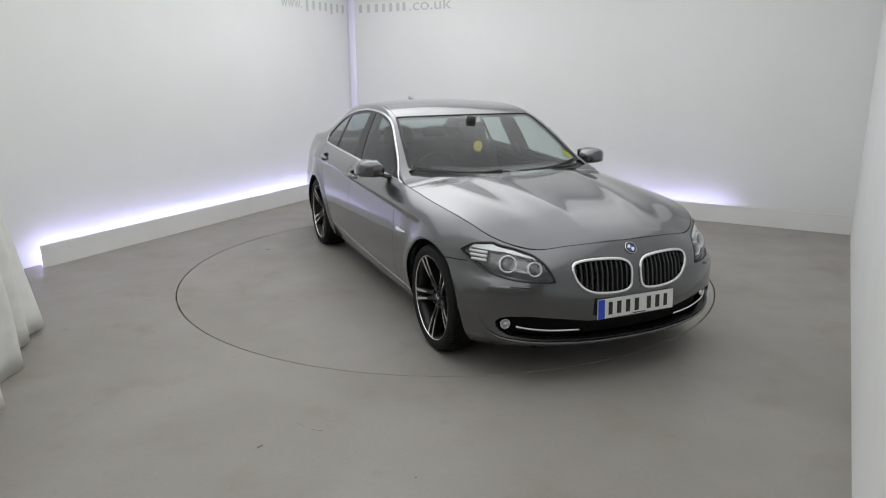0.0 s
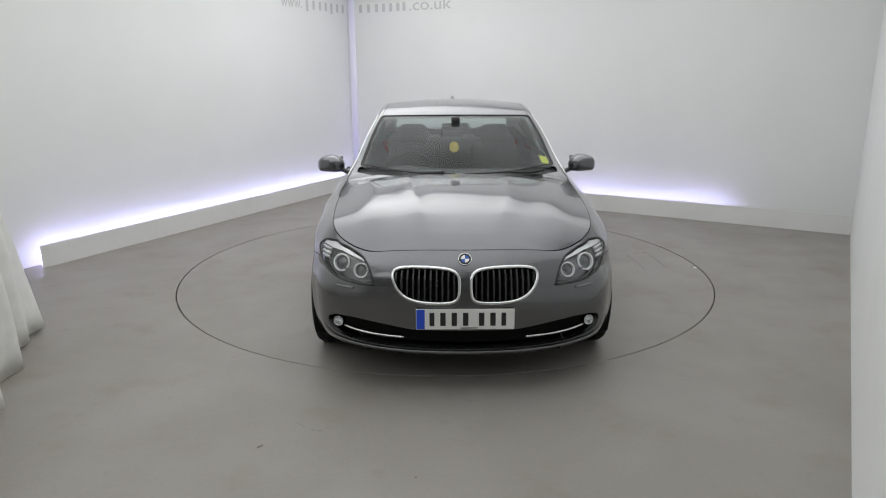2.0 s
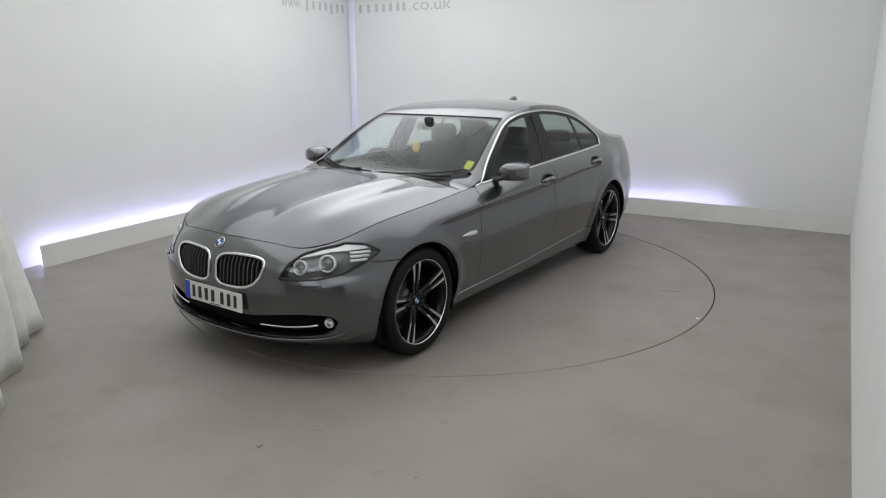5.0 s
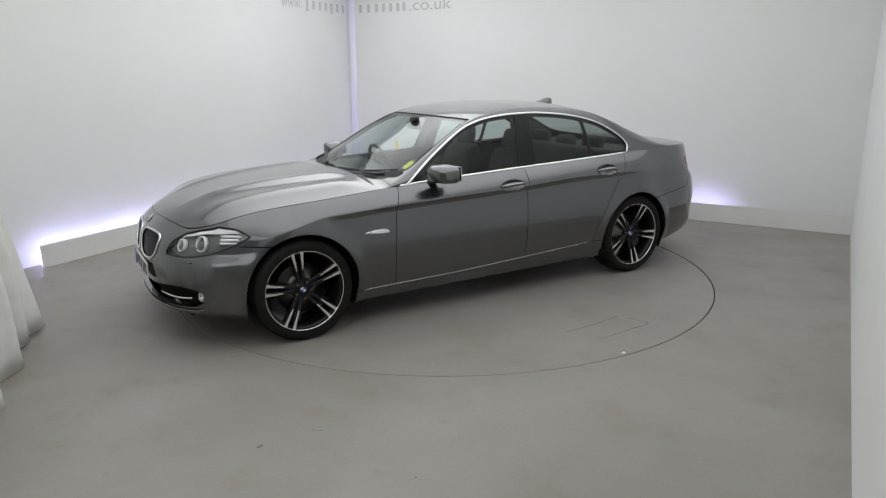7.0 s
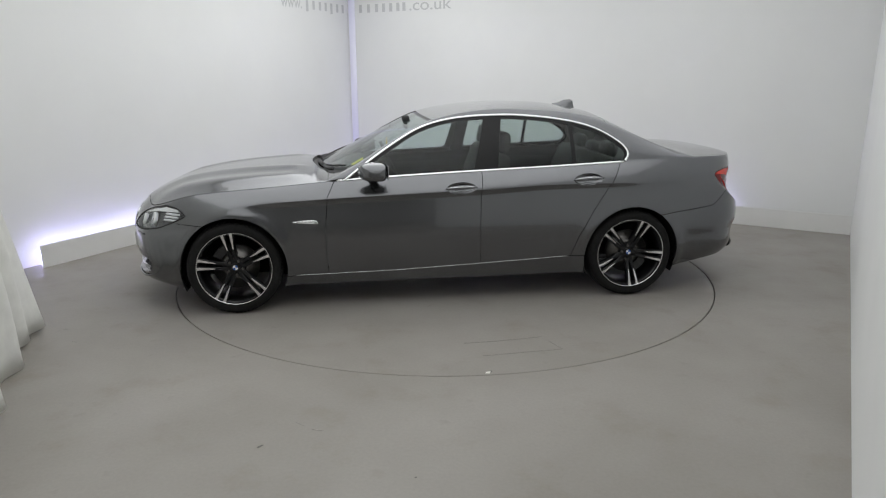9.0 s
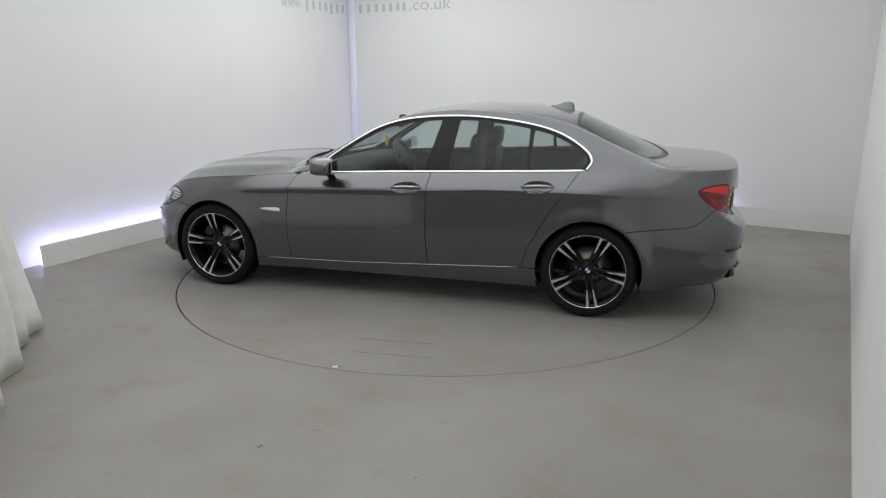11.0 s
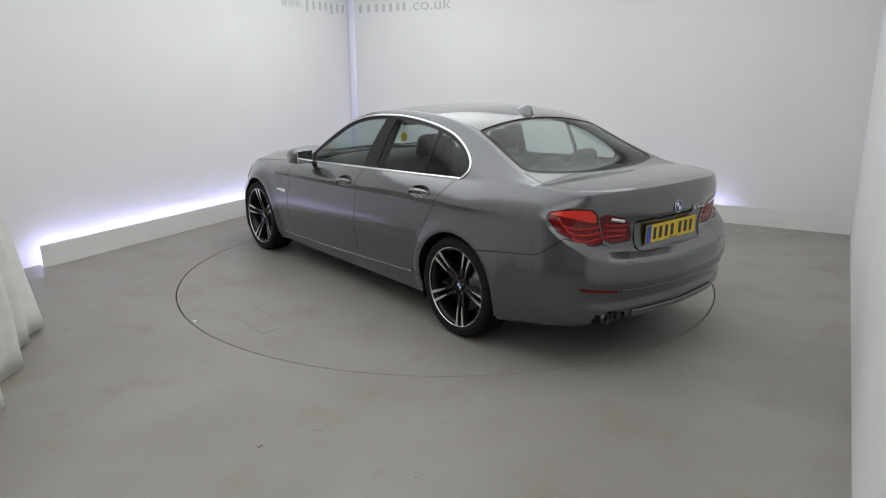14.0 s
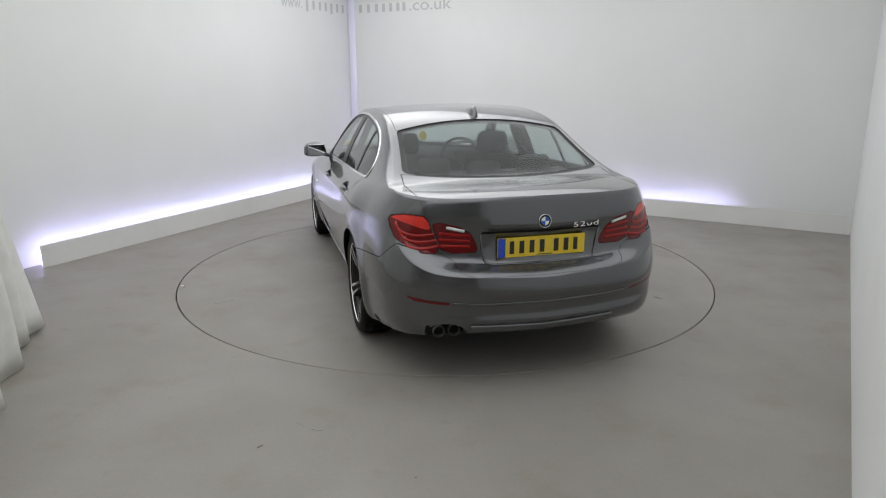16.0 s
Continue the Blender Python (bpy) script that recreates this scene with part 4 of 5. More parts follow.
def on_both(fn):
    for side in (1, -1):
        fn(side)


def sided(P, side):
    return np.array(P, float) if side > 0 else flip_y(P)


# bright window trim: upper bow and sill strip
top_p, top_n = zip(*[surf_b(a, z=b) for a, b in WTOP])
belt_x = np.linspace(0.735, -1.425, 60)
belt_p, belt_n = [], []
for x in belt_x:
    t = np.interp(-x, -ex_, np.arange(NS))
    i = int(t)
    belt_p.append(GA[i, -1] * (1 - t + i) + GA[i + 1, -1] * (t - i))
    n_ = NA[i, -1] + NB_[i, 0]
    belt_n.append(n_ / np.linalg.norm(n_))


def window_trim(side):
    tube("window_bow_trim", sided(np.array(top_p) + 0.002 * np.array(top_n), side), 0.0095, CHROME, car, ups=sided(top_n, side), flat=0.5, label="bright chrome window trim")
    tube("sill_trim", sided(np.array(belt_p) + 0.002 * np.array(belt_n), side), 0.010, CHROME, car, ups=sided(belt_n, side), flat=0.5, label="bright chrome window trim")
    gx = np.linspace(1.05, -0.99, 40)
    pts = [surf_a(s_side(x), float(sill_z(x)) + 0.001) for x in gx]
    tube("skirt_line", sided([p + n * 0.001 for p, n in pts], side), 0.0022, SATIN, car, n=6)


on_both(window_trim)


# door handles: dished cup with a grip
def door_handle(x, z, side):
    P, N = surf_a(s_side(x), z)
    h = new("door_handle")
    h.parent = car
    n = 28
    me_v, me_f = [], []
    rings = ((1.0, -0.006), (0.90, -0.016), (0.7, -0.028), (0.3, -0.034), (0.0, -0.035))
    for k, dn in rings:
        for i in range(n):
            a = 2 * math.pi * i / n
            ux, uz = 0.112 * k * math.cos(a), 0.044 * k * math.sin(a)
            p, nn = surf_a(s_side(x + ux), z + uz - ux * 0.03)
            me_v.append(p + nn * (dn + 0.004))
    for r in range(len(rings) - 1):
        for i in range(n):
            j = (i + 1) % n
            me_f.append((r * n + i, r * n + j, (r + 1) * n + j, (r + 1) * n + i))
    raw("cup", sided(me_v, side), me_f, PAINT, h, "", True)
    gp, gn = [], []
    for u in np.linspace(-1, 1, 17):
        p, nn = surf_a(s_side(x + 0.116 * u), z + 0.002 - 0.116 * u * 0.03)
        gp.append(p + nn * (0.004 + 0.018 * (1 - u * u)))
        gn.append(nn)
    rr = 0.0035 + 0.013 * (1 - np.linspace(-1, 1, 17) ** 2) ** 0.6
    tube("grip", sided(gp, side), rr, PAINT, h, ups=sided(gn, side), flat=0.5)
    tube("grip_strip", sided(np.array(gp) + np.array(gn) * 0.0075, side)[2:-2], 0.0022, CHROME, h, n=6)


for side in (1, -1):
    door_handle(-0.158, 0.880, side)
    door_handle(-1.118, 0.922, side)


# side repeater gill behind the front wheel
def gill(side):
    g = new("side_gill")
    g.parent = car
    poly = rounded([(1.068, 0.672), (1.045, 0.662), (0.885, 0.648), (0.872, 0.655), (0.888, 0.682), (0.96, 0.684)], loops=2)
    V, F = [], []
    n = len(poly)
    c = poly.mean(0)
    for k, dn in ((1.0, -0.002), (1.0, 0.004), (0.86, 0.008), (0.62, 0.006), (0.0, 0.006)):
        for a, b in poly:
            p, nn = surf_a(s_side(c[0] + (a - c[0]) * k), c[1] + (b - c[1]) * k)
            V.append(p + nn * dn)
    for r in range(4):
        for i in range(n):
            j = (i + 1) % n
            F.append((r * n + i, r * n + j, (r + 1) * n + j, (r + 1) * n + i))
    raw("surround", sided(V, side), F, CHROME, g, "chrome gill surround", True)
    for dz in (-0.005, 0.004):
        pts = [surf_a(s_side(x), 0.668 + dz + (x - 0.97) * 0.05) for x in np.linspace(1.02, 0.905, 8)]
        tube("lens_bar", sided([p + nn * 0.008 for p, nn in pts], side), 0.003, LAMPWHITE, g, n=6)


on_both(gill)


# kidney grilles
def kidney(side):
    g = new("kidney_grille")
    g.parent = car
    tagged(g, "chrome-framed grille with upright black slats")
    pts = [surf_a(a, b) for a, b in KIDNEY]
    P = np.array([p for p, _ in pts])
    N = np.array([n for _, n in pts])
    c = P.mean(0)
    tube("surround", sided(P + N * 0.003, side), 0.0088, CHROME, g, True, 10, 0.8, sided(N, side), "chrome grille surround")
    D, F = clip(SHELL_A, lambda D: poly_dist(D[:, S_], D[:, Z], KIDNEY) + 0.004)
    panel("backing", (D, F) if side > 0 else mirrored((D, F)), UNDER, g, "black grille backing", 0, -0.055)
    ys = np.linspace(0.058, 0.372, 11)
    kp = np.array(KIDNEY)
    for y in ys:
        s = s_front(y)
        zz = np.linspace(0.50, 0.72, 60)
        ok = zz[poly_dist(np.full(60, s), zz, kp) > 0.004]
        if len(ok) < 2:
            continue
        V = []
        for z in np.linspace(ok[0], ok[-1], 7):
            p, n = surf_a(s, z)
            t = np.array([-n[1], n[0], 0])
            for a, b in ((-0.0045, -0.004), (0.0045, -0.004), (0.0045, -0.045), (-0.0045, -0.045)):
                V.append(p + t * a + n * b)
        F = []
        for r in range(6):
            for i in range(4):
                j = (i + 1) % 4
                F.append((r * 4 + i, r * 4 + j, r * 4 + 4 + j, r * 4 + 4 + i))
        F += [(3, 2, 1, 0), (24, 25, 26, 27)]
        raw("slat", sided(V, side), F, SLATGREY, g)


SLATGREY = simple("slat_dark_grey", (0.05, 0.05, 0.052), 0.25, 0.3, 0.1)
on_both(kidney)

# lower intake, blades and fog lamps
low_in = clip(SHELL_A, lambda D: poly_dist(D[:, S_], D[:, Z], LOWER) + 0.004)
panel("lower_intake", low_in, UNDER, car, "black lower air intake", 0, -0.07, True)
lip_s = np.linspace(0, s_front(0.80), 44)
lip_z = pchip([0, s_front(0.3), s_front(0.55), s_front(0.70), s_front(0.765), s_front(0.80)], [0.243, 0.246, 0.252, 0.268, 0.302, 0.372], lip_s)
lip = [surf_a(s, z) for s, z in zip(lip_s, lip_z)]
lp = np.array([p + n * 0.006 for p, n in lip])
ln = np.array([n for _, n in lip])
lp = np.concatenate([flip_y(lp[:0:-1]), lp])
ln = np.concatenate([flip_y(ln[:0:-1]), ln])
tube("chin_lip", lp, 0.011 * np.clip(np.minimum(np.arange(len(lp)), np.arange(len(lp))[::-1]) / 10.0, 0.05, 1.0), PAINT, car, ups=ln, flat=0.6, label="painted chin lip")


def fog(side):
    f = new("fog_lamp")
    f.parent = car
    p, n = surf_a(s_front(0.712), 0.346)
    q = Vector(sided(p - n * 0.036, side))
    nn = Vector(sided(n, side))
    rot = Vector((1, 0, 0)).rotation_difference((nn + Vector((1.2, 0, 0))).normalized()).to_matrix().to_4x4()
    f.matrix_basis = Matrix.Translation(q) @ rot
    revolve("bezel", [(0.024, -0.03), (0.029, -0.03), (0.030, 0.005), (0.027, 0.008), (0.024, 0.003)], CHROME, f, "", 28, "x")
    revolve("reflector", [(0.0005, -0.024), (0.015, -0.018), (0.0245, 0.0)], REFLECTOR, f, "", 24, "x", False)
    revolve("lens", [(0.0005, 0.008), (0.015, 0.006), (0.0255, 0.002)], LENS, f, "", 24, "x", False)
    bl = []
    for y, z in zip(np.linspace(0.665, 0.335, 24), pchip([0.335, 0.475, 0.602, 0.665], [0.316, 0.318, 0.328, 0.340], np.linspace(0.665, 0.335, 24))):
        p, n = surf_a(s_front(y), z)
        bl.append(p - n * 0.018)
    tube("intake_blade", sided(bl, side), 0.0065, CHROME, car, n=8, label="slim chrome intake blade")


on_both(fog)


def smooth_loop(a):
    b = np.concatenate([a[-3:], a, a[:3]])
    return np.convolve(b, np.array([1, 2, 3, 4, 3, 2, 1]) / 16.0, "valid")


# headlamps
def headlamp(side):
    h = new("headlamp")
    h.parent = car
    tagged(h, "clear headlamp with twin round projectors")
    inner = clip(SHELL_A, lambda D: poly_dist(D[:, S_], D[:, Z], HEAD) - 0.001)
    do = (lambda q: q) if side > 0 else mirrored
    panel("housing", do(inner), LAMPGREY, h, "grey lamp housing", 0, -0.034)
    panel("lens", do(clip(inner, lambda D: poly_dist(D[:, S_], D[:, Z], HEAD) - 0.006)), LENS, h, "clear lens", 0, -0.001)
    hp_ = np.array(HEAD)
    rim = np.concatenate([np.linspace(p, q, 8, endpoint=False) for p, q in zip(hp_, np.roll(hp_, -1, 0))])
    rim = np.stack([smooth_loop(rim[:, 0]), smooth_loop(rim[:, 1])], 1)
    rp_ = [surf_a(a_, b_) for a_, b_ in rim]
    tube("gasket", sided([p + n * 0.0005 for p, n in rp_], side), 0.0055, BLACK, h, True, 6, 0.6, sided([n for _, n in rp_], side), "black gasket")
    brow = clip(inner, lambda D: np.minimum(poly_dist(D[:, S_], D[:, Z], HEAD) - 0.008, D[:, Z] - np.interp(D[:, S_], [s_front(0.50), s_front(0.60), s_front(0.72), s_side(1.90), s_side(1.80)], [0.690, 0.722, 0.745, 0.748, 0.735])))
    panel("brow", do(brow), LAMPWHITE, h, "white lamp brow", 0.008, -0.007)
    well = clip(inner, lambda D: np.minimum(poly_dist(D[:, S_], D[:, Z], HEAD) - 0.010, np.minimum(s_front(0.735) - D[:, S_], 0.668 - D[:, Z])))
    panel("bezel", do(well), LAMPGREY2, h, "dark grey lamp bezel", 0.006, -0.030)
    for y, z, r in ((0.690, 0.690, 0.050), (0.570, 0.672, 0.042)):
        p, n = surf_a(s_at("f", y, z), z)
        q = Vector(sided(p - n * 0.022, side))
        nn = (Vector(sided(n, side)) + Vector((0.9, 0, 0))).normalized()
        e = new("projector")
        e.parent = h
        e.matrix_basis = Matrix.Translation(q) @ Vector((1, 0, 0)).rotation_difference(nn).to_matrix().to_4x4()
        me1 = revolve("projector_ring", [(r * 0.80, -0.02), (r * 0.98, -0.02), (r, 0.005), (r * 0.92, 0.009), (r * 0.80, 0.003)], LAMPWHITE, None, "", 36, "x")
        me2 = revolve("projector_eye", [(0.0005, 0.002), (r * 0.4, -0.001), (r * 0.7, -0.008), (r * 0.85, -0.02)], LAMPGREY2, None, "", 30, "x", False)
        for o in (me1, me2):
            o.data.transform(e.matrix_basis)
            o.parent = h
        bpy.data.objects.remove(e)
    for z in (0.690, 0.712, 0.733):
        pts = [surf_a(s, z - (k - 3) * 0.0008) for k, s in enumerate(np.linspace(s_side(1.985), s_side(1.86 + (0.735 - z) * 0.6), 7))]
        tube("indicator_rib", sided([p - n * 0.014 for p, n in pts], side), 0.008, LAMPWHITE, h, n=6)
    w = []
    for y in np.linspace(0.60, 0.69, 7):
        p, n = surf_a(s_front(y), 0.575)
        w.append(p + n * 0.004)
    tube("washer_cap", sided(w, side), 0.010, PAINT, car, n=8, flat=0.5)


LAMPGREY2 = simple("projector_glass_grey", (0.13, 0.135, 0.145), 0.06, 0.5, 0.1, 60, 0, 1.0)
on_both(headlamp)


# tail lamps
def tail_lamp(side):
    do = (lambda q: q) if side > 0 else mirrored
    for nm, poly, ys in (("outer_tail_lamp", TAIL_O, 0), ("inner_tail_lamp", TAIL_I, 1)):
        t = new(nm)
        t.parent = car
        tagged(t, "red tail lamp with glowing-rib pattern, unlit")
        pc = clip(SHELL_A, lambda D: poly_dist(D[:, S_], D[:, Z], poly) - 0.001)
        panel("lamp_body", do(pc), REDDARK, t, "dark red lamp base", 0.02, -0.002)
        if ys == 0:
            up = clip(pc, lambda D: np.minimum(poly_dist(D[:, S_], D[:, Z], poly) - 0.006, D[:, Z] - np.interp(D[:, S_], [s_at("s", -2.17, 0.92), s_at("r", 0.72, 0.905), s_at("r", 0.60, 0.872)], [0.930, 0.905, 0.872])))
            panel("upper_lens", do(up), REDBRIGHT, t, "bright red upper lens", 0.006, -0.0004)
            for k, (z0, z1) in enumerate(((0.875, 0.855), (0.838, 0.822), (0.802, 0.792))):
                sa, sb = s_at("s", -2.235 - 0.035 * k, z0), s_at("r", 0.594 - 0.012 * k, z1)
                pts = [surf_a(s, z0 + (z1 - z0) * u - 0.022 * math.sin(math.pi * u) + 0.03 * max(0, 0.15 - u) / 0.15) for u, s in zip(np.linspace(0, 1, 20), np.linspace(sa, sb, 20))]
                tube("light_rib", sided([p - n * 0.0025 for p, n in pts], side), 0.0095, REDLENS, t, n=8, flat=0.5, ups=sided([n for _, n in pts], side))
        else:
            for z0, z1 in ((0.860, 0.842), (0.825, 0.812), (0.790, 0.782)):
                pts = [surf_a(s, z0 + (z1 - z0) * u) for u, s in zip(np.linspace(0, 1, 12), np.linspace(s_at("r", 0.570, z0), s_at("r", 0.405, z1), 12))]
                tube("light_rib", sided([p - n * 0.0025 for p, n in pts], side), 0.0095, REDLENS, t, n=8, flat=0.5, ups=sided([n for _, n in pts], side))
            pts = [surf_a(s, 0.897 - 0.022 * u) for u, s in zip(np.linspace(0, 1, 8), np.linspace(s_at("r", 0.535, 0.897), s_at("r", 0.44, 0.875), 8))]
            tube("reversing_lens", sided([p + n * 0.003 for p, n in pts], side), 0.009, LAMPWHITE, t, n=8, flat=0.5, ups=sided([n for _, n in pts], side), label="clear reversing lens")
    rf = clip(SHELL_A, lambda D: poly_dist(D[:, S_], D[:, Z], REFL))
    panel("bumper_reflector", do(rf), REDDARK, car, "dark red reflector", 0.01, 0.001)


on_both(tail_lamp)

# rear bumper trim lines, plate recess, exhausts
rt = [surf_a(s, z) for s, z in zip(np.linspace(s_rear(0.53), arc[-1], 40), pchip([s_rear(0.53), s_rear(0.3), arc[-1]], [0.495, 0.482, 0.478], np.linspace(s_rear(0.53), arc[-1], 40)))]
rp = np.array([p + n * 0.003 for p, n in rt])
rn = np.array([n for _, n in rt])
rp = np.concatenate([rp, flip_y(rp[-2::-1])])
rn = np.concatenate([rn, flip_y(rn[-2::-1])])
tube("bumper_ledge", rp, 0.011, PAINT, car, ups=rn, flat=0.5)
rt = [surf_a(s, z) for s, z in zip(np.linspace(s_rear(0.43), arc[-1], 40), np.linspace(0.338, 0.326, 40))]
rp = np.array([p + n * 0.002 for p, n in rt])
rn = np.array([n for _, n in rt])
rp = np.concatenate([rp, flip_y(rp[-2::-1])])
rn = np.concatenate([rn, flip_y(rn[-2::-1])])
tube("diffuser_trim", rp, 0.030, PAINT, car, ups=rn, flat=0.35)
EXHAUST = simple("dark_steel", (0.10, 0.098, 0.095), 0.4, 0.8, 0.2, 60)
for y in (0.505, 0.592):
    ex = new("exhaust_pipe")
    ex.parent = car
    ex.matrix_basis = pose(-2.462, y, 0.328, 0, 0, 180)
    revolve("tip", [(0.029, -0.2), (0.034, -0.2), (0.034, 0.01), (0.0315, 0.013), (0.029, 0.01)], EXHAUST, ex, "dark exhaust tip", 28, "x")
    revolve("bore", [(0.0005, -0.06), (0.0308, -0.06)], UNDER, ex, "", 20, "x", False)
bm = bmesh.new()
box(bm, -2.40, 0.55, 0.335, 0.10, 0.22, 0.08, 0.02)
part("exhaust_cutout", bm, UNDER, car, "", True)
hb = [surf_a(s, 0.862) for s in np.linspace(s_at("r", 0.345, 0.862), arc[-1], 16)]
hp = np.array([p + n * 0.001 for p, n in hb])
hn = np.array([n for _, n in hb])
hp = np.concatenate([hp, flip_y(hp[-2::-1])])
hn = np.concatenate([hn, flip_y(hn[-2::-1])])
# black strip draws the shade under the plate recess's overhanging top edge
tube("recess_top_shade", hp, 0.008, UNDER, car, ups=hn, flat=0.6)
for side in (1, -1):
    pts = [surf_a(s_at("r", y, z), z) for y, z in ((0.352, 0.855), (0.345, 0.80), (0.335, 0.73), (0.32, 0.695), (0.29, 0.685), (0.15, 0.682), (0.0, 0.681))]
    P = np.array([p + n * 0.002 for p, n in pts])
    Pn = np.array([n for _, n in pts])
    tube("recess_edge", sided(P, side), 0.006, PAINT, car, ups=sided(Pn, side), flat=0.6)


# number plates, lettering shown as plain bars
def number_plate(x, z, tilt, face, label, rear):
    p = new("number_plate")
    p.parent = car
    tagged(p, label)
    bm = bmesh.new()
    box(bm, 0, 0, 0, 0.006, 0.52, 0.112, 0.002)
    part("plate_board", bm, face, p)
    bm = bmesh.new()
    box(bm, 0.0036, -0.236, 0, 0.003, 0.044, 0.108, 0.001)
    part("blue_band", bm, PLATEBLUE, p, "blue band")
    widths = (0.042, 0.046, 0.046, 0.046, 0.046, 0.046, 0.040)
    y = -0.197
    for i, w in enumerate(widths):
        if i == 4:
            y += 0.024
        bm = bmesh.new()
        box(bm, 0.0040, y + w / 2, 0, 0.003, w * 0.62, 0.072, 0.001)
        part("plate_bar", bm, PLATEBLACK, p)
        y += w + 0.014
    bm = bmesh.new()
    box(bm, 0.0038, 0.02, -0.048, 0.002, 0.09, 0.005)
    part("maker_bar", bm, PLATEBLACK, p)
    p.matrix_basis = pose(x, 0, z, 0, tilt, 180 if rear else 0)
    return p


number_plate(2.322, 0.440, -3, PLATEWHITE, "white front number plate with a blue band", False)
rpx, rpn = surf_a(arc[-1], 0.772)
number_plate(rpx[0] - 0.009, 0.772, math.degrees(math.asin(rpn[2])) * -1.0, PLATEYELLOW, "yellow rear number plate with a blue band", True)


# round emblems
def emblem(m, r):
    e = new("emblem")
    e.parent = car
    tagged(e, "round badge with blue and white quarters")
    revolve("emblem_ring", [(0.0005, 0.0), (r, 0.0), (r, 0.004), (r * 0.95, 0.007), (r * 0.9, 0.0055), (0.0005, 0.0055)], CHROME, e, "", 40, "x")
    revolve("emblem_band", [(r * 0.6, 0.0055), (r * 0.9, 0.0055), (r * 0.88, 0.0068), (r * 0.62, 0.0068)], GLOSSBLACK, e, "", 40, "x")
    for k in range(4):
        V = [(0.0058, 0, 0)]
        n = 8
        for i in range(n + 1):
            a = math.pi / 2 * (k + i / n)
            V.append((0.0068, r * 0.62 * math.cos(a), r * 0.62 * math.sin(a)))
        raw("emblem_quarter", V, [(0, i + 1, i + 2) for i in range(n)], BLUE if k % 2 == 0 else WHITE, e)
    e.matrix_basis = m
    return e


def facing(p, n):
    return Matrix.Translation(Vector(p)) @ Vector((1, 0, 0)).rotation_difference(Vector(n)).to_matrix().to_4x4()


ep_, en_ = surf_a(0.0, 0.744)
emblem(facing(ep_ + en_ * 0.001, en_), 0.036)
emblem(Matrix.Translation((surf_a(arc[-1], 0.918)[0][0] - 0.001, 0, 0.918)) @ pose(0, 0, 0, 0, 0, 180) @ pose(0, 0, 0, 0, -4, 0), 0.038)

# bright model figures on the boot lid
cu = bpy.data.curves.new("model_figures", "FONT")
cu.body, cu.size, cu.extrude, cu.align_x, cu.align_y = "520d", 0.058, 0.002, "CENTER", "CENTER"
cu.space_character = 1.1
cu.materials.append(CHROME)
fg = new("model_figures", cu)
fg.parent = car
fp_, fn_ = surf_a(s_at("r", 0.255, 0.876), 0.876)
fg.matrix_basis = Matrix.Translation((fp_[0] - 0.012, -0.255, 0.884)) @ pose(0, 0, 0, 90, 0, -90) @ pose(0, 0, 0, 0, 9, 0) @ Matrix.Diagonal((1.4, 0.72, 1, 1))


# door mirrors
def mirror(side):
    m = new("door_mirror")
    m.parent = car
    tagged(m, "body-coloured door mirror on a black foot")
    V, F = [], []
    secs = ((0.862, 0.030, 0.045, 0.995), (0.885, 0.075, 0.082, 1.015), (0.93, 0.095, 0.106, 1.024), (0.985, 0.092, 0.104, 1.024), (1.035, 0.078, 0.090, 1.018), (1.060, 0.045, 0.055, 1.012))
    n = 24
    for y, lx, lz, zc_ in secs:
        for i in range(n):
            a = 2 * math.pi * i / n
            ca, sa = math.cos(a), math.sin(a)
            k = 0.52
            cx_ = math.copysign(abs(ca) ** k, ca)
            sz_ = math.copysign(abs(sa) ** k, sa)
            fx = lx * (1.30 if ca > 0 else 0.72)
            V.append((0.47 - (y - 0.86) * 0.14 + fx * cx_, y, zc_ + lz * 0.59 * sz_))
    for r in range(len(secs) - 1):
        for i in range(n):
            j = (i + 1) % n
            F.append((r * n + i, r * n + j, (r + 1) * n + j, (r + 1) * n + i))
    F.append(tuple(range(n))[::-1])
    F.append(tuple((len(secs) - 1) * n + i for i in range(n)))
    raw("shell", sided(V, side), F if side > 0 else [f[::-1] for f in F], PAINT, m, "", True)
    bm = bmesh.new()
    box(bm, 0.385, 0.955, 1.022, 0.008, 0.150, 0.098, 0.003, pose(0, 0, 0, 0, 0, 8).to_3x3().to_4x4())
    for v in bm.verts:
        v.co.y *= side
    part("mirror_glass", bm, MIRRORGLASS, m, "mirror glass")
    tube("mirror_foot", sided([(0.50, 0.79, 0.955), (0.485, 0.83, 0.957), (0.46, 0.88, 0.972), (0.44, 0.92, 0.985)], side), [0.030, 0.030, 0.028, 0.022], BLACK, m, n=10, flat=0.55)
    tube("lower_trim", sided([(0.50, 0.875, 0.972), (0.475, 0.94, 0.962), (0.44, 1.0, 0.966), (0.40, 1.035, 0.985)], side), 0.008, BLACK, m, n=8)
    V = [(0.62, 0.80, 0.962), (0.525, 0.806, 0.968), (0.53, 0.772, 1.045)]
    bm = bmesh.new()
    vs = [bm.verts.new(sided(v, side)) for v in V] + [bm.verts.new(sided((v[0], v[1] - 0.02, v[2]), side)) for v in V]
    bm.faces.new(vs[:3])
    bm.faces.new(vs[3:])
    for i in range(3):
        j = (i + 1) % 3
        bm.faces.new((vs[i], vs[j], vs[3 + j], vs[3 + i]))
    part("corner_trim", bm, BLACK, m)


MIRRORGLASS = simple("mirror_glass", (0.50, 0.51, 0.53), 0.02, 1.0, 0.01)
on_both(mirror)

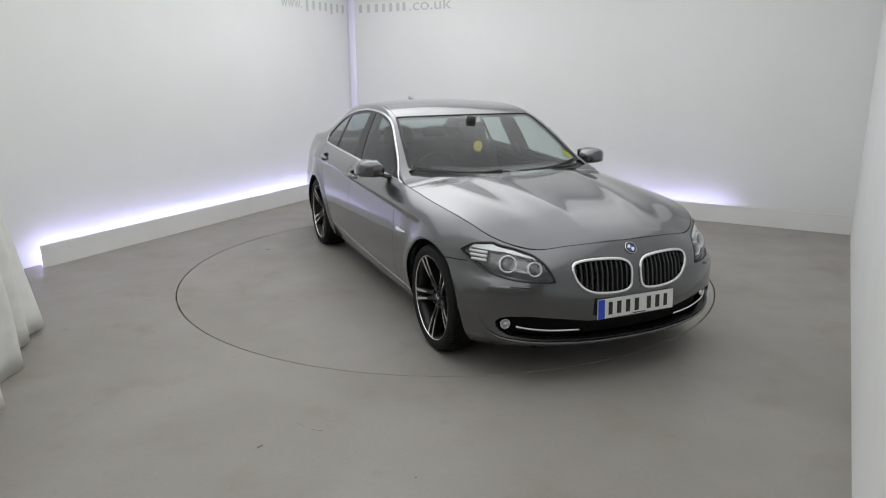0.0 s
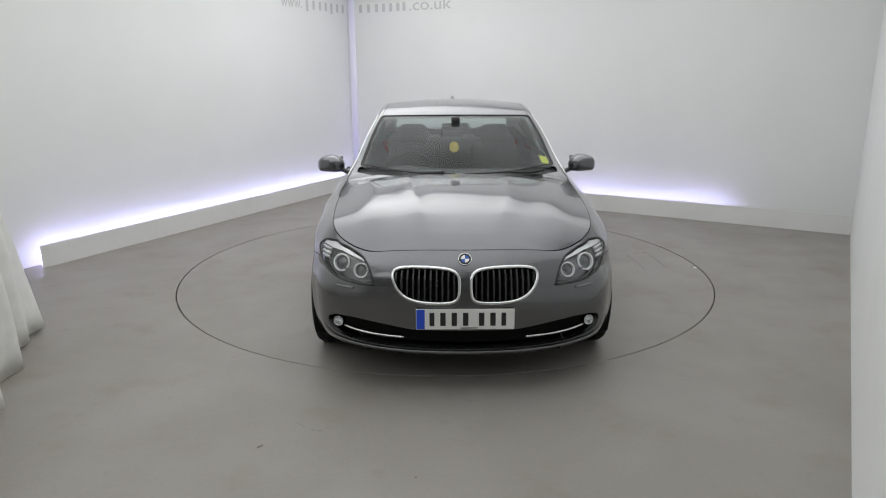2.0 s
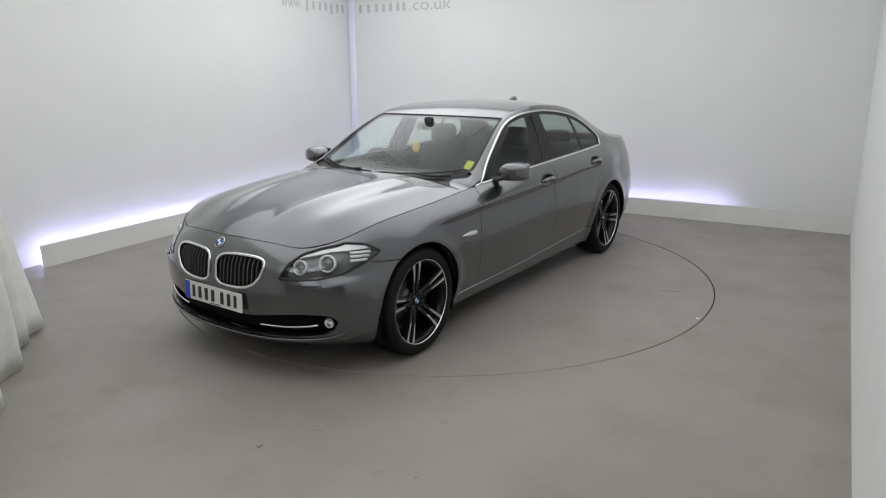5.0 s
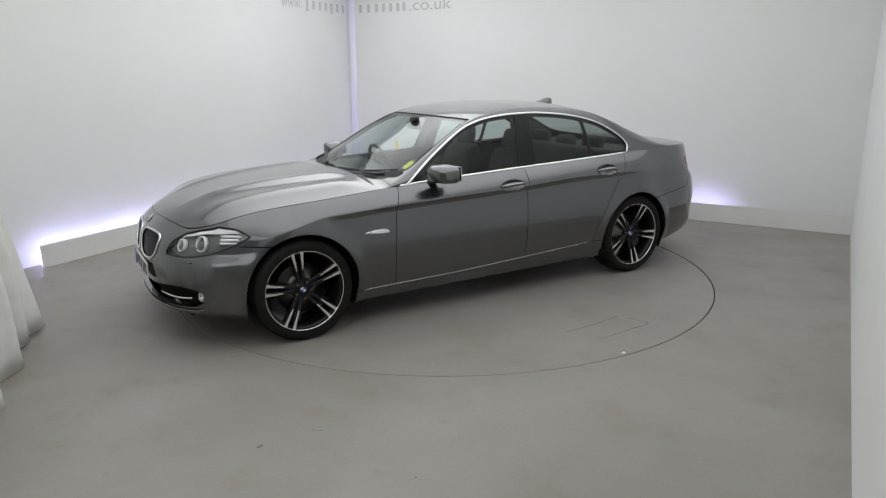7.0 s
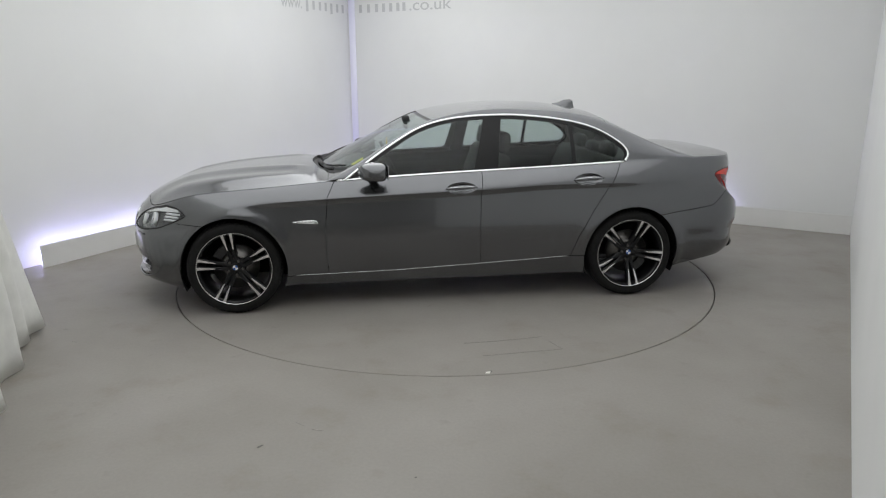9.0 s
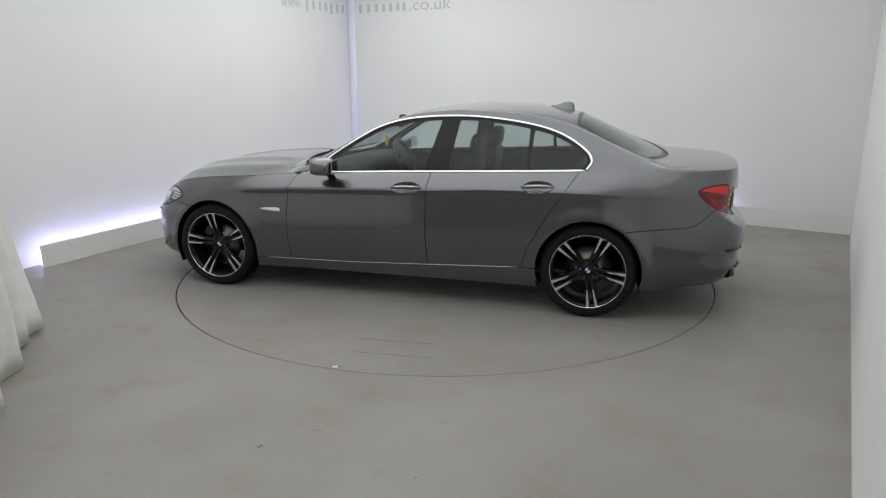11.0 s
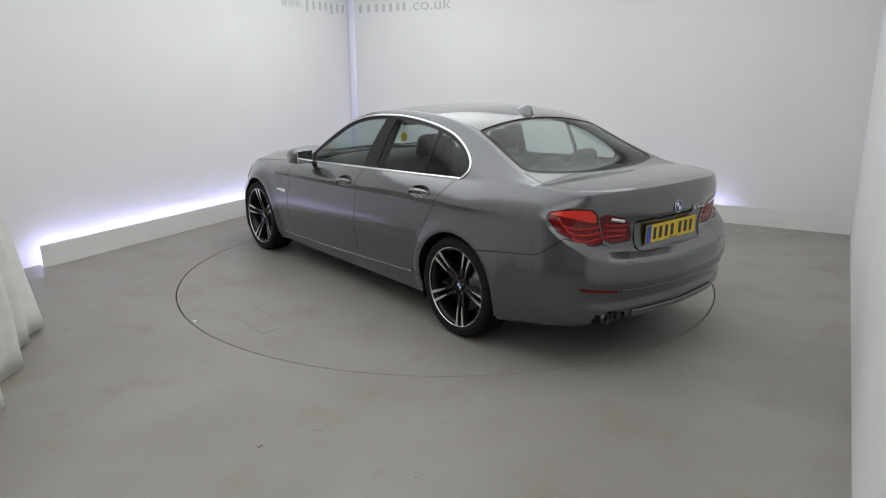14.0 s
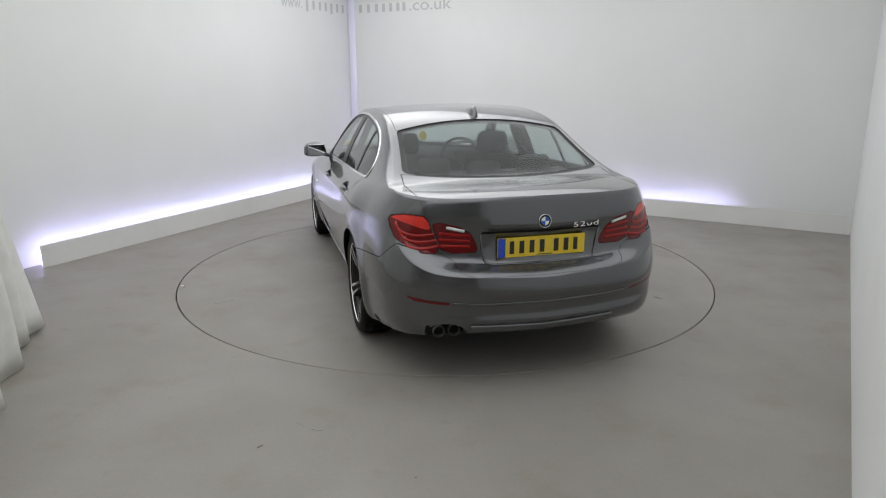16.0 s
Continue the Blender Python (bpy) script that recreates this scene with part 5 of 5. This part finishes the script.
# roof fin
bm = bmesh.new()
rows_ = []
for x, h, w in ((-1.085, 0.004, 0.006), (-1.13, 0.018, 0.026), (-1.19, 0.050, 0.034), (-1.235, 0.062, 0.030), (-1.262, 0.058, 0.022), (-1.275, 0.0, 0.030)):
    p, n_ = surf_b(x, 0.0)
    rows_.append([bm.verts.new((x, y, p[2] + z)) for y, z in ((-w, -0.006), (-w * 0.55, h * 0.6), (-0.006, h), (0.006, h), (w * 0.55, h * 0.6), (w, -0.006))])
for a, b in zip(rows_, rows_[1:]):
    for i in range(5):
        bm.faces.new((a[i], a[i + 1], b[i + 1], b[i]))
part("roof_fin", bm, PAINT, car, "small painted aerial fin", True)


# wipers resting at the foot of the screen
def wiper(pts, arm):
    w = new("wiper")
    w.parent = car
    P = []
    for x, y in pts:
        p, n = surf_b(x, abs(y))
        if y < 0:
            p[1] *= -1
            n[1] *= -1
        P.append(p + n * 0.006)
    tube("blade", P, 0.0065, BLACK, w, n=6)
    P2 = []
    for x, y in arm:
        p, n = surf_b(x, abs(y))
        if y < 0:
            p[1] *= -1
            n[1] *= -1
        P2.append(p + n * 0.014)
    tube("arm", P2, [0.013, 0.011, 0.009, 0.007], BLACK, w, n=8)


wiper([(0.868 - 0.26 * ((y) / 0.75) ** 2, y) for y in np.linspace(-0.68, -0.02, 10)], [(0.90, -0.10), (0.885, -0.16), (0.865, -0.24), (0.83, -0.34)])
wiper([(0.868 - 0.26 * ((y) / 0.75) ** 2, y) for y in np.linspace(0.05, 0.66, 10)], [(0.76, 0.62), (0.80, 0.54), (0.825, 0.45), (0.825, 0.36)])


# wheels
def wheel_mesh(parent_wheel, phase):
    R, W = 0.338, 0.118
    prof = [(0.262, -W + 0.004), (0.270, -W), (0.300, -W - 0.006), (0.322, -W + 0.004), (0.328, -W + 0.022), (0.332, -W + 0.06), (0.332, W - 0.06), (0.328, W - 0.022), (0.322, W - 0.004), (0.300, W + 0.006), (0.270, W), (0.262, W - 0.004)]
    revolve("tyre", prof, RUBBER, parent_wheel, "black road tyre", 72)
    V, F = [], []
    for k in range(72):
        a0 = 2 * math.pi * k / 72
        for o0, o1, r0, r1 in ((0.096, 0.056, 0.3335, 0.340), (0.049, 0.010, 0.340, 0.3405), (0.003, -0.040, 0.3405, 0.340), (-0.047, -0.094, 0.340, 0.3335)):
            b = len(V)
            for da, r, o in ((0, r0, o0), (0.06, r0, o0), (0.073, r1, o1), (0.013, r1, o1), (0, r0 - 0.012, o0), (0.06, r0 - 0.012, o0), (0.073, r1 - 0.012, o1), (0.013, r1 - 0.012, o1)):
                V.append((r * math.cos(a0 + da), o, r * math.sin(a0 + da)))
            F += [(b, b + 1, b + 2, b + 3), (b, b + 4, b + 5, b + 1), (b + 1, b + 5, b + 6, b + 2), (b + 3, b + 2, b + 6, b + 7), (b, b + 3, b + 7, b + 4)]
    raw("tread_block", V, F, RUBBER, parent_wheel)
    revolve("rim_barrel", [(0.262, 0.100), (0.255, 0.098), (0.244, 0.085), (0.238, 0.02), (0.236, -0.10), (0.250, -0.112), (0.262, -0.112)], WHEELBLACK, parent_wheel, "", 60)
    revolve("rim_edge", [(0.264, 0.106), (0.268, 0.111), (0.265, 0.1155), (0.2615, 0.115), (0.2595, 0.108), (0.2615, 0.103)], MACHINED, parent_wheel, "polished rim edge", 72)
    for k in range(5):
        base = phase + 2 * math.pi * k / 5
        for s in (-1, 1):
            V, F, VF = [], [], []
            rs = (0.050, 0.085, 0.13, 0.18, 0.225, 0.2585)
            off = (0.014, 0.017, 0.020, 0.024, 0.028, 0.031)
            wid = (0.016, 0.014, 0.0125, 0.0125, 0.014, 0.017)
            dep = (0.066, 0.072, 0.084, 0.094, 0.101, 0.106)
            for r, o, w, d in zip(rs, off, wid, dep):
                for ww, dd in ((-w, d - 0.004), (-w * 0.72, d), (w * 0.72, d), (w, d - 0.004), (w * 1.1, d - 0.045), (-w * 1.1, d - 0.045)):
                    u, t = r, s * o + ww
                    V.append((u * math.cos(base) - t * math.sin(base), dd, u * math.sin(base) + t * math.cos(base)))
            for r in range(len(rs) - 1):
                for i in range(6):
                    j = (i + 1) % 6
                    F.append((r * 6 + i, r * 6 + j, r * 6 + 6 + j, r * 6 + 6 + i))
            F.append(tuple(range(6)))
            raw("spoke", V, F, WHEELBLACK, parent_wheel)
            V, F = [], []
            for r, w0 in ((0.136, 0.0030), (0.155, 0.0048), (0.19, 0.0068), (0.235, 0.0088), (0.2585, 0.0115)):
                o, d = np.interp(r, rs, off), np.interp(r, rs, dep)
                for ww, dd in ((-w0, 0.0006), (w0, 0.0006), (w0, 0.0022), (-w0, 0.0022)):
                    u, t = r, s * o + ww
                    V.append((u * math.cos(base) - t * math.sin(base), d + dd, u * math.sin(base) + t * math.cos(base)))
            for r in range(4):
                for i in range(4):
                    j = (i + 1) % 4
                    F.append((r * 4 + i, r * 4 + j, r * 4 + 4 + j, r * 4 + 4 + i))
            F += [(3, 2, 1, 0), (16, 17, 18, 19)]
            raw("spoke_face", V, F, MACHINED, parent_wheel, "machined spoke face")
    revolve("hub", [(0.0005, 0.064), (0.032, 0.064), (0.036, 0.060), (0.060, 0.068), (0.072, 0.060), (0.078, 0.02), (0.0005, 0.02)], WHEELBLACK, parent_wheel, "", 40)
    for k in range(5):
        a = phase + 2 * math.pi * (k + 0.5) / 5
        bm = bmesh.new()
        bmesh.ops.create_cone(bm, segments=6, radius1=0.010, radius2=0.009, depth=0.022, cap_ends=True, matrix=Matrix.Translation((0.054 * math.cos(a), 0.070, 0.054 * math.sin(a))) @ pose(0, 0, 0, 90, 0, 0))
        part("wheel_bolt", bm, DISC, parent_wheel)
    revolve("cap_ring", [(0.0005, 0.0625), (0.031, 0.0625), (0.031, 0.070), (0.027, 0.071), (0.0005, 0.070)], GLOSSBLACK, parent_wheel, "", 32)
    for k in range(4):
        V = [(0, 0.0715, 0)]
        for i in range(7):
            a = math.pi / 2 * (k + i / 6)
            V.append((0.019 * math.cos(a), 0.0712, 0.019 * math.sin(a)))
        raw("cap_quarter", V, [(0, i + 1, i + 2) for i in range(6)], BLUE if k % 2 else WHITE, parent_wheel)
    revolve("brake_disc", [(0.06, 0.0), (0.165, 0.0), (0.165, 0.024), (0.10, 0.024), (0.092, 0.045), (0.06, 0.045)], DISC, parent_wheel, "grey steel brake disc", 48)
    V, F = [], []
    for i in range(9):
        a = 0.5 + 0.9 * i / 8
        for r, o in ((0.115, 0.040), (0.175, 0.040), (0.178, -0.02), (0.11, -0.02)):
            V.append((r * math.cos(a), o, r * math.sin(a)))
    for i in range(8):
        for c in range(4):
            d = (c + 1) % 4
            F.append((i * 4 + c, i * 4 + d, i * 4 + 4 + d, i * 4 + 4 + c))
    F += [(3, 2, 1, 0), (32, 33, 34, 35)]
    raw("brake_caliper", V, F, BLACK, parent_wheel)


front_wheel = new("wheel")
front_wheel.parent = car
tagged(front_wheel, "black twin-spoke alloy wheel with machined faces")
wheel_mesh(front_wheel, math.pi / 2 - 0.157)
WY = 0.788
front_wheel.matrix_basis = pose(1.484, WY, 0.338)
rear_m = copy_thing(front_wheel, pose(-1.484, WY, 0.338, 0, 181, 0))
copy_thing(front_wheel, pose(1.484, -WY, 0.338, 0, 20, 180))
copy_thing(front_wheel, pose(-1.484, -WY, 0.338, 0, 40, 180))

# wheel wells and underside
for cx in (1.484, -1.484):
    for side in (1, -1):
        V, F = [], []
        n = 28
        for i in range(n + 1):
            a = math.radians(-25 + 230 * i / n)
            for r, y in ((0.379, 0.885), (0.386, 0.80), (0.386, 0.56), (0.10, 0.56)):
                V.append((cx + r * math.cos(a), y * side, 0.338 + r * math.sin(a)))
        for i in range(n):
            F += [(i * 4 + c, i * 4 + c + 1, i * 4 + c + 5, i * 4 + c + 4) for c in range(3)]
        raw("wheel_well", V, F, UNDER, car, "black wheel arch liner", True)
bm = bmesh.new()
box(bm, 0, 0, 0.215, 2.12, 1.66, 0.05, 0.01)
box(bm, 0, 0, 0.235, 4.3, 1.10, 0.06, 0.01)
box(bm, 1.93, 0, 0.205, 0.40, 1.10, 0.04, 0.01)
box(bm, -2.08, 0, 0.315, 0.46, 1.06, 0.04, 0.01)
part("underbody", bm, UNDER, car)

# cabin
lining = clip(clip(SHELL_A, lambda D: np.minimum(0.80 - D[:, X], D[:, X] + 1.62)), lambda D: D[:, Z] - 0.30)
lining = clip(lining, lambda D: f_arch(D) - 0.03)
for side in (1, -1):
    panel("door_lining", lining if side > 0 else mirrored(lining), DARKTRIM, car, "black inner door trim", 0, -0.045)
panel("roof_lining", clip(SHELL_B, lambda D: np.minimum(f_roof(D) + 0.005, D[:, Q_] - 1.0)), HEADLINING, car, "grey cloth headlining", 0, -0.03, True)
pill = clip(clip(SHELL_B, lambda D: -f_win(D) - 0.004), lambda D: np.minimum(np.minimum(1.07 - D[:, Q_], 0.70 - D[:, X]), D[:, X] + 1.75))
for side in (1, -1):
    panel("pillar_lining", pill if side > 0 else mirrored(pill), HEADLINING, car, "grey pillar trim", 0, -0.024)
bm = bmesh.new()
box(bm, -0.35, 0, 0.30, 2.5, 1.62, 0.03, 0.01)
part("cabin_floor", bm, DARKTRIM, car)
V, F = [], []
dash = ((0.86, 0.93), (0.70, 0.985), (0.52, 0.985), (0.42, 0.955), (0.37, 0.90), (0.42, 0.70), (0.52, 0.55))
ysd = np.linspace(-0.77, 0.77, 21)
for y in ysd:
    bow = 0.22 * (y / 0.77) ** 2
    hump = 0.022 * math.exp(-((y + 0.37) / 0.16) ** 2)
    for i, (x, z) in enumerate(dash):
        V.append((x - bow * (1 - i / 6), y, z - 0.035 * (y / 0.77) ** 4 + (hump if i in (2, 3) else 0) - (0.02 if i == 0 else 0.0)))
for a in range(len(ysd) - 1):
    for i in range(len(dash) - 1):
        F.append((a * 7 + i, a * 7 + i + 1, a * 7 + 8 + i, a * 7 + 7 + i))
raw("dashboard", V, F, DARKTRIM, car, "black dashboard", True)
sw = new("steering_wheel")
sw.parent = car
V, F = tube_data([(0.185 * math.cos(a), 0.185 * math.sin(a), 0) for a in np.linspace(0, 2 * math.pi, 40, endpoint=False)], 0.014, True, 8)
raw("wheel_rim", V, F, LEATHER, sw, "", True)
bm = bmesh.new()
box(bm, 0, 0, -0.015, 0.14, 0.11, 0.05, 0.02)
box(bm, 0, 0.10, -0.01, 0.05, 0.16, 0.02, 0.006)
box(bm, 0, -0.10, -0.01, 0.05, 0.16, 0.02, 0.006)
box(bm, -0.10, 0, -0.01, 0.16, 0.05, 0.02, 0.006)
part("wheel_boss", bm, DARKTRIM, sw)
sw.matrix_basis = pose(0.28, -0.37, 0.925, 0, -65, 0)


def seat(y):
    s = new("front_seat")
    s.parent = car
    tagged(s, "black leather front seat with a head restraint")
    bm = bmesh.new()
    box(bm, -0.12, 0, 0.48, 0.54, 0.50, 0.16, 0.05, pose(0, 0, 0, 0, -6, 0))
    part("cushion", bm, LEATHER, s, "", True)
    bm = bmesh.new()
    box(bm, -0.47, 0, 0.78, 0.15, 0.50, 0.62, 0.06, pose(0, 0, 0, 0, -18, 0), 0.84, 3)
    part("backrest", bm, LEATHER, s, "", True)
    bm = bmesh.new()
    box(bm, -0.575, 0, 1.155, 0.10, 0.27, 0.17, 0.045, pose(0, 0, 0, 0, -10, 0), 0.9, 3)
    part("head_restraint", bm, LEATHER, s, "", True)
    for yy in (-0.06, 0.06):
        tube("restraint_post", [(-0.555, yy, 1.02), (-0.57, yy, 1.10)], 0.007, CHROME, s, n=6)
    bm = bmesh.new()
    box(bm, -0.12, 0, 0.36, 0.45, 0.42, 0.10, 0.02)
    part("seat_base", bm, DARKTRIM, s)
    s.matrix_basis = pose(0, y, 0)


seat(0.37)
seat(-0.37)
rb = new("rear_bench")
rb.parent = car
tagged(rb, "black leather rear bench with head restraints")
bm = bmesh.new()
box(bm, -1.00, 0, 0.50, 0.50, 1.30, 0.16, 0.05)
part("cushion", bm, LEATHER, rb, "", True)
bm = bmesh.new()
box(bm, -1.33, 0, 0.78, 0.16, 1.30, 0.56, 0.06, pose(0, 0, 0, 0, -24, 0))
part("backrest", bm, LEATHER, rb, "", True)
for y in (-0.36, 0.0, 0.36):
    bm = bmesh.new()
    box(bm, -1.47, y, 1.085 - (0.03 if y == 0 else 0), 0.10, 0.25, 0.13, 0.045, pose(0, 0, 0, 0, -12, 0), 0.9, 3)
    part("head_restraint", bm, LEATHER, rb, "", True)
bm = bmesh.new()
box(bm, -1.68, 0, 1.015, 0.42, 1.30, 0.03, 0.008)
part("parcel_shelf", bm, DARKTRIM, car)
bm = bmesh.new()
box(bm, 0.05, 0, 0.50, 0.95, 0.24, 0.34, 0.03)
part("centre_console", bm, DARKTRIM, car)
for side in (1, -1):
    bm = bmesh.new()
    q = [(-0.32, 0.77, 0.98), (-0.42, 0.77, 0.98), (-0.48, 0.60, 1.38), (-0.38, 0.60, 1.38)]
    lo = [bm.verts.new((x, (y - 0.012) * side, z)) for x, y, z in q]
    hi = [bm.verts.new((x, (y - 0.05) * side, z)) for x, y, z in q]
    bm.faces.new(lo)
    bm.faces.new(hi)
    for i in range(4):
        j = (i + 1) % 4
        bm.faces.new((lo[i], lo[j], hi[j], hi[i]))
    part("centre_pillar", bm, DARKTRIM, car)
bm = bmesh.new()
box(bm, 0.17, 0, 1.275, 0.03, 0.22, 0.06, 0.015, pose(0, 0, 0, 0, 10, 0))
box(bm, 0.165, 0, 1.325, 0.06, 0.07, 0.05, 0.015)
part("rear_view_mirror", bm, BLACK, car, "", True)

# sun-shaped card hung from the mirror, and the screen sticker
hang = new("hanging_card")
hang.parent = car
tagged(hang, "round yellow card hanging on a thread")
V = [(0.004, 0, 0)]
for i in range(40):
    a = 2 * math.pi * i / 40
    r = 0.036 + (0.003 if i % 4 < 2 else -0.002)
    V.append((0.004, r * math.cos(a), r * 1.15 * math.sin(a)))
V += [(-0.004, v[1], v[2]) for v in V]
F = [(0, i + 1, (i + 1) % 40 + 1) for i in range(40)] + [(41, (i + 1) % 40 + 42, i + 42) for i in range(40)] + [(i + 1, i + 42, (i + 1) % 40 + 42, (i + 1) % 40 + 1) for i in range(40)]
raw("card_disc", V, F, GOLD, hang)
V, F = tube_data([(0.005, 0.019 * math.cos(a), 0.022 * math.sin(a)) for a in np.linspace(0, 2 * math.pi, 24, endpoint=False)], 0.003, True, 6)
raw("card_ring", V, F, YELLOW, hang)
tube("thread", [(0, 0, 0.04), (-0.01, 0, 0.09), (-0.03, 0, 0.145)], 0.0015, BLACK, hang, n=5)
hang.matrix_basis = pose(0.325, -0.015, 1.128, 0, 0, 0)
stk = []
for x, y in ((0.545, 0.62), (0.545, 0.69), (0.63, 0.69), (0.63, 0.635)):
    p, n = surf_b(x, y)
    stk.append((p - n * 0.010, n))
V = [p for p, n in stk] + [p - n * 0.002 for p, n in stk]
raw("screen_sticker", V, [(0, 1, 2, 3), (7, 6, 5, 4), (0, 4, 5, 1), (1, 5, 6, 2), (2, 6, 7, 3), (3, 7, 4, 0)], YELLOW, car, "yellow windscreen sticker")


# ---- wall lettering ----
sign = tagged(new("wall_lettering"), "pale grey raised web address on the white walls", "lettering")


SIGN_SHIFT = {"l": 0.17, "r": 0.05}


def letter(body, wall, at, width, z=2.51):
    d, out = (DL, OUTL) if wall == "l" else (DR, OUTR)
    p = CORNER + d * (at - SIGN_SHIFT[wall]) + out * (BACK - 0.004)
    cu = bpy.data.curves.new("letters", "FONT")
    cu.body, cu.size, cu.extrude = body, 0.215, 0.003
    cu.materials.append(LETTER)
    ob = new("letters", cu)
    ob.parent = sign
    run = -d if wall == "l" else d
    up = Vector((0, 0, 1))
    m = Matrix((run, up, run.cross(up))).transposed().to_4x4()
    bpy.context.view_layer.update()
    k = width / max(ob.dimensions.x, 0.01)
    ob.matrix_basis = Matrix.Translation((p.x, p.y, z)) @ m @ Matrix.Diagonal((k, 1, 1, 1))


def letter_bar(wall, a, h, w, z=2.51, low=0.0):
    d, out = (DL, OUTL) if wall == "l" else (DR, OUTR)
    p = CORNER + d * (a - SIGN_SHIFT[wall]) + out * (BACK - 0.004)
    bm = bmesh.new()
    box(bm, 0, 0, 0, w, 0.006, h + low, 0.002)
    ang = math.degrees(math.atan2(d.y, d.x))
    bmesh.ops.transform(bm, matrix=Matrix.Translation((p.x, p.y, z + (h - low) / 2)) @ pose(0, 0, 0, 0, 0, ang), verts=bm.verts)
    part("name_bar", bm, LETTER, sign)


letter("www.", "l", 1.47, 0.42)
for a in (0.94, 0.80, 0.66, 0.53, 0.40, 0.26, 0.13):
    letter_bar("l", a, 0.112, 0.050, low=0.03 if a in (0.94, 0.40) else 0.0)
for a in (0.14, 0.28, 0.42, 0.54, 0.66, 0.78, 0.88):
    letter_bar("r", a, 0.112, 0.050)
letter(".co.uk", "r", 0.955, 0.66)

# specks and scuffs that turn with the table
flat_mark("litter", [(0.045 + dx, 2.215 + dy) for dx, dy in ((0, 0), (0.03, 0.005), (0.035, 0.02), (0.01, 0.025))], SPECK, turntable)


def scuff(p, q, w, parent, mat=DIRT):
    p, q = Vector(p), Vector(q)
    n = Vector((-(q - p).y, (q - p).x)).normalized() * w / 2
    k = (q - p) * 0.12
    return flat_mark("scuff", [tuple(p - n * 0.3), tuple(p + k - n), tuple(q - k - n * 0.7), tuple(q), tuple(q - k + n), tuple(p + k + n * 0.8)], mat, parent, 0.002)


FAINT = simple("faint_floor_scuff", (0.252, 0.236, 0.218), 0.5, 0, 0.2, 40)
for p, q, w, mt in (((0.13, 1.768), (-0.07, 1.766), 0.007, FAINT), ((-0.07, 1.766), (-0.40, 1.734), 0.006, FAINT), ((-0.43, 1.81), (-0.475, 1.95), 0.008, FAINT), ((0.045, 1.985), (-0.27, 1.962), 0.008, FAINT),
                    ((-0.475, 1.955), (-0.27, 1.962), 0.006, FAINT), ((-1.25, -1.34), (-1.31, -1.37), 0.018, DIRT), ((0.035, 2.205), (0.05, 2.222), 0.012, DIRT)):
    scuff(p, q, w, turntable, mt)
marks = tagged(new("floor_scuffs"), "faint dark scuffs on the grey floor", "scuff")
for p, q, w, mt in (((-0.75, -2.79), (-0.70, -2.83), 0.004, FAINT), ((-0.66, -2.86), (-0.60, -2.875), 0.006, FAINT), ((-0.885, -3.03), (-0.86, -3.005), 0.012, DIRT), ((-0.135, -3.275), (-0.125, -3.270), 0.008, DIRT),
                    ((-2.62, -1.50), (-2.57, -1.515), 0.02, FAINT), ((-2.45, -1.72), (-2.40, -1.735), 0.012, FAINT)):
    scuff(p, q, w, marks, mt)


# ---- what moves ----
PHI0, RATE = -65.96, -11.777
OFFX, OFFY = 0.1765, 0.0850


def motions():
    rows, disc = [], []
    for k in range(0, 33):
        t = k * 0.5
        phi = PHI0 + RATE * t - (0.6 if k == 0 else 0.0)
        c, s = math.cos(radians(phi)), math.sin(radians(phi))
        rows.append((t, pose(c * OFFX - s * OFFY, s * OFFX + c * OFFY, 0.0, 0, 0, phi)))
        disc.append((t, pose(0, 0, 0, 0, 0, phi)))
    walk(car, rows)
    walk(turntable, disc)


motions()
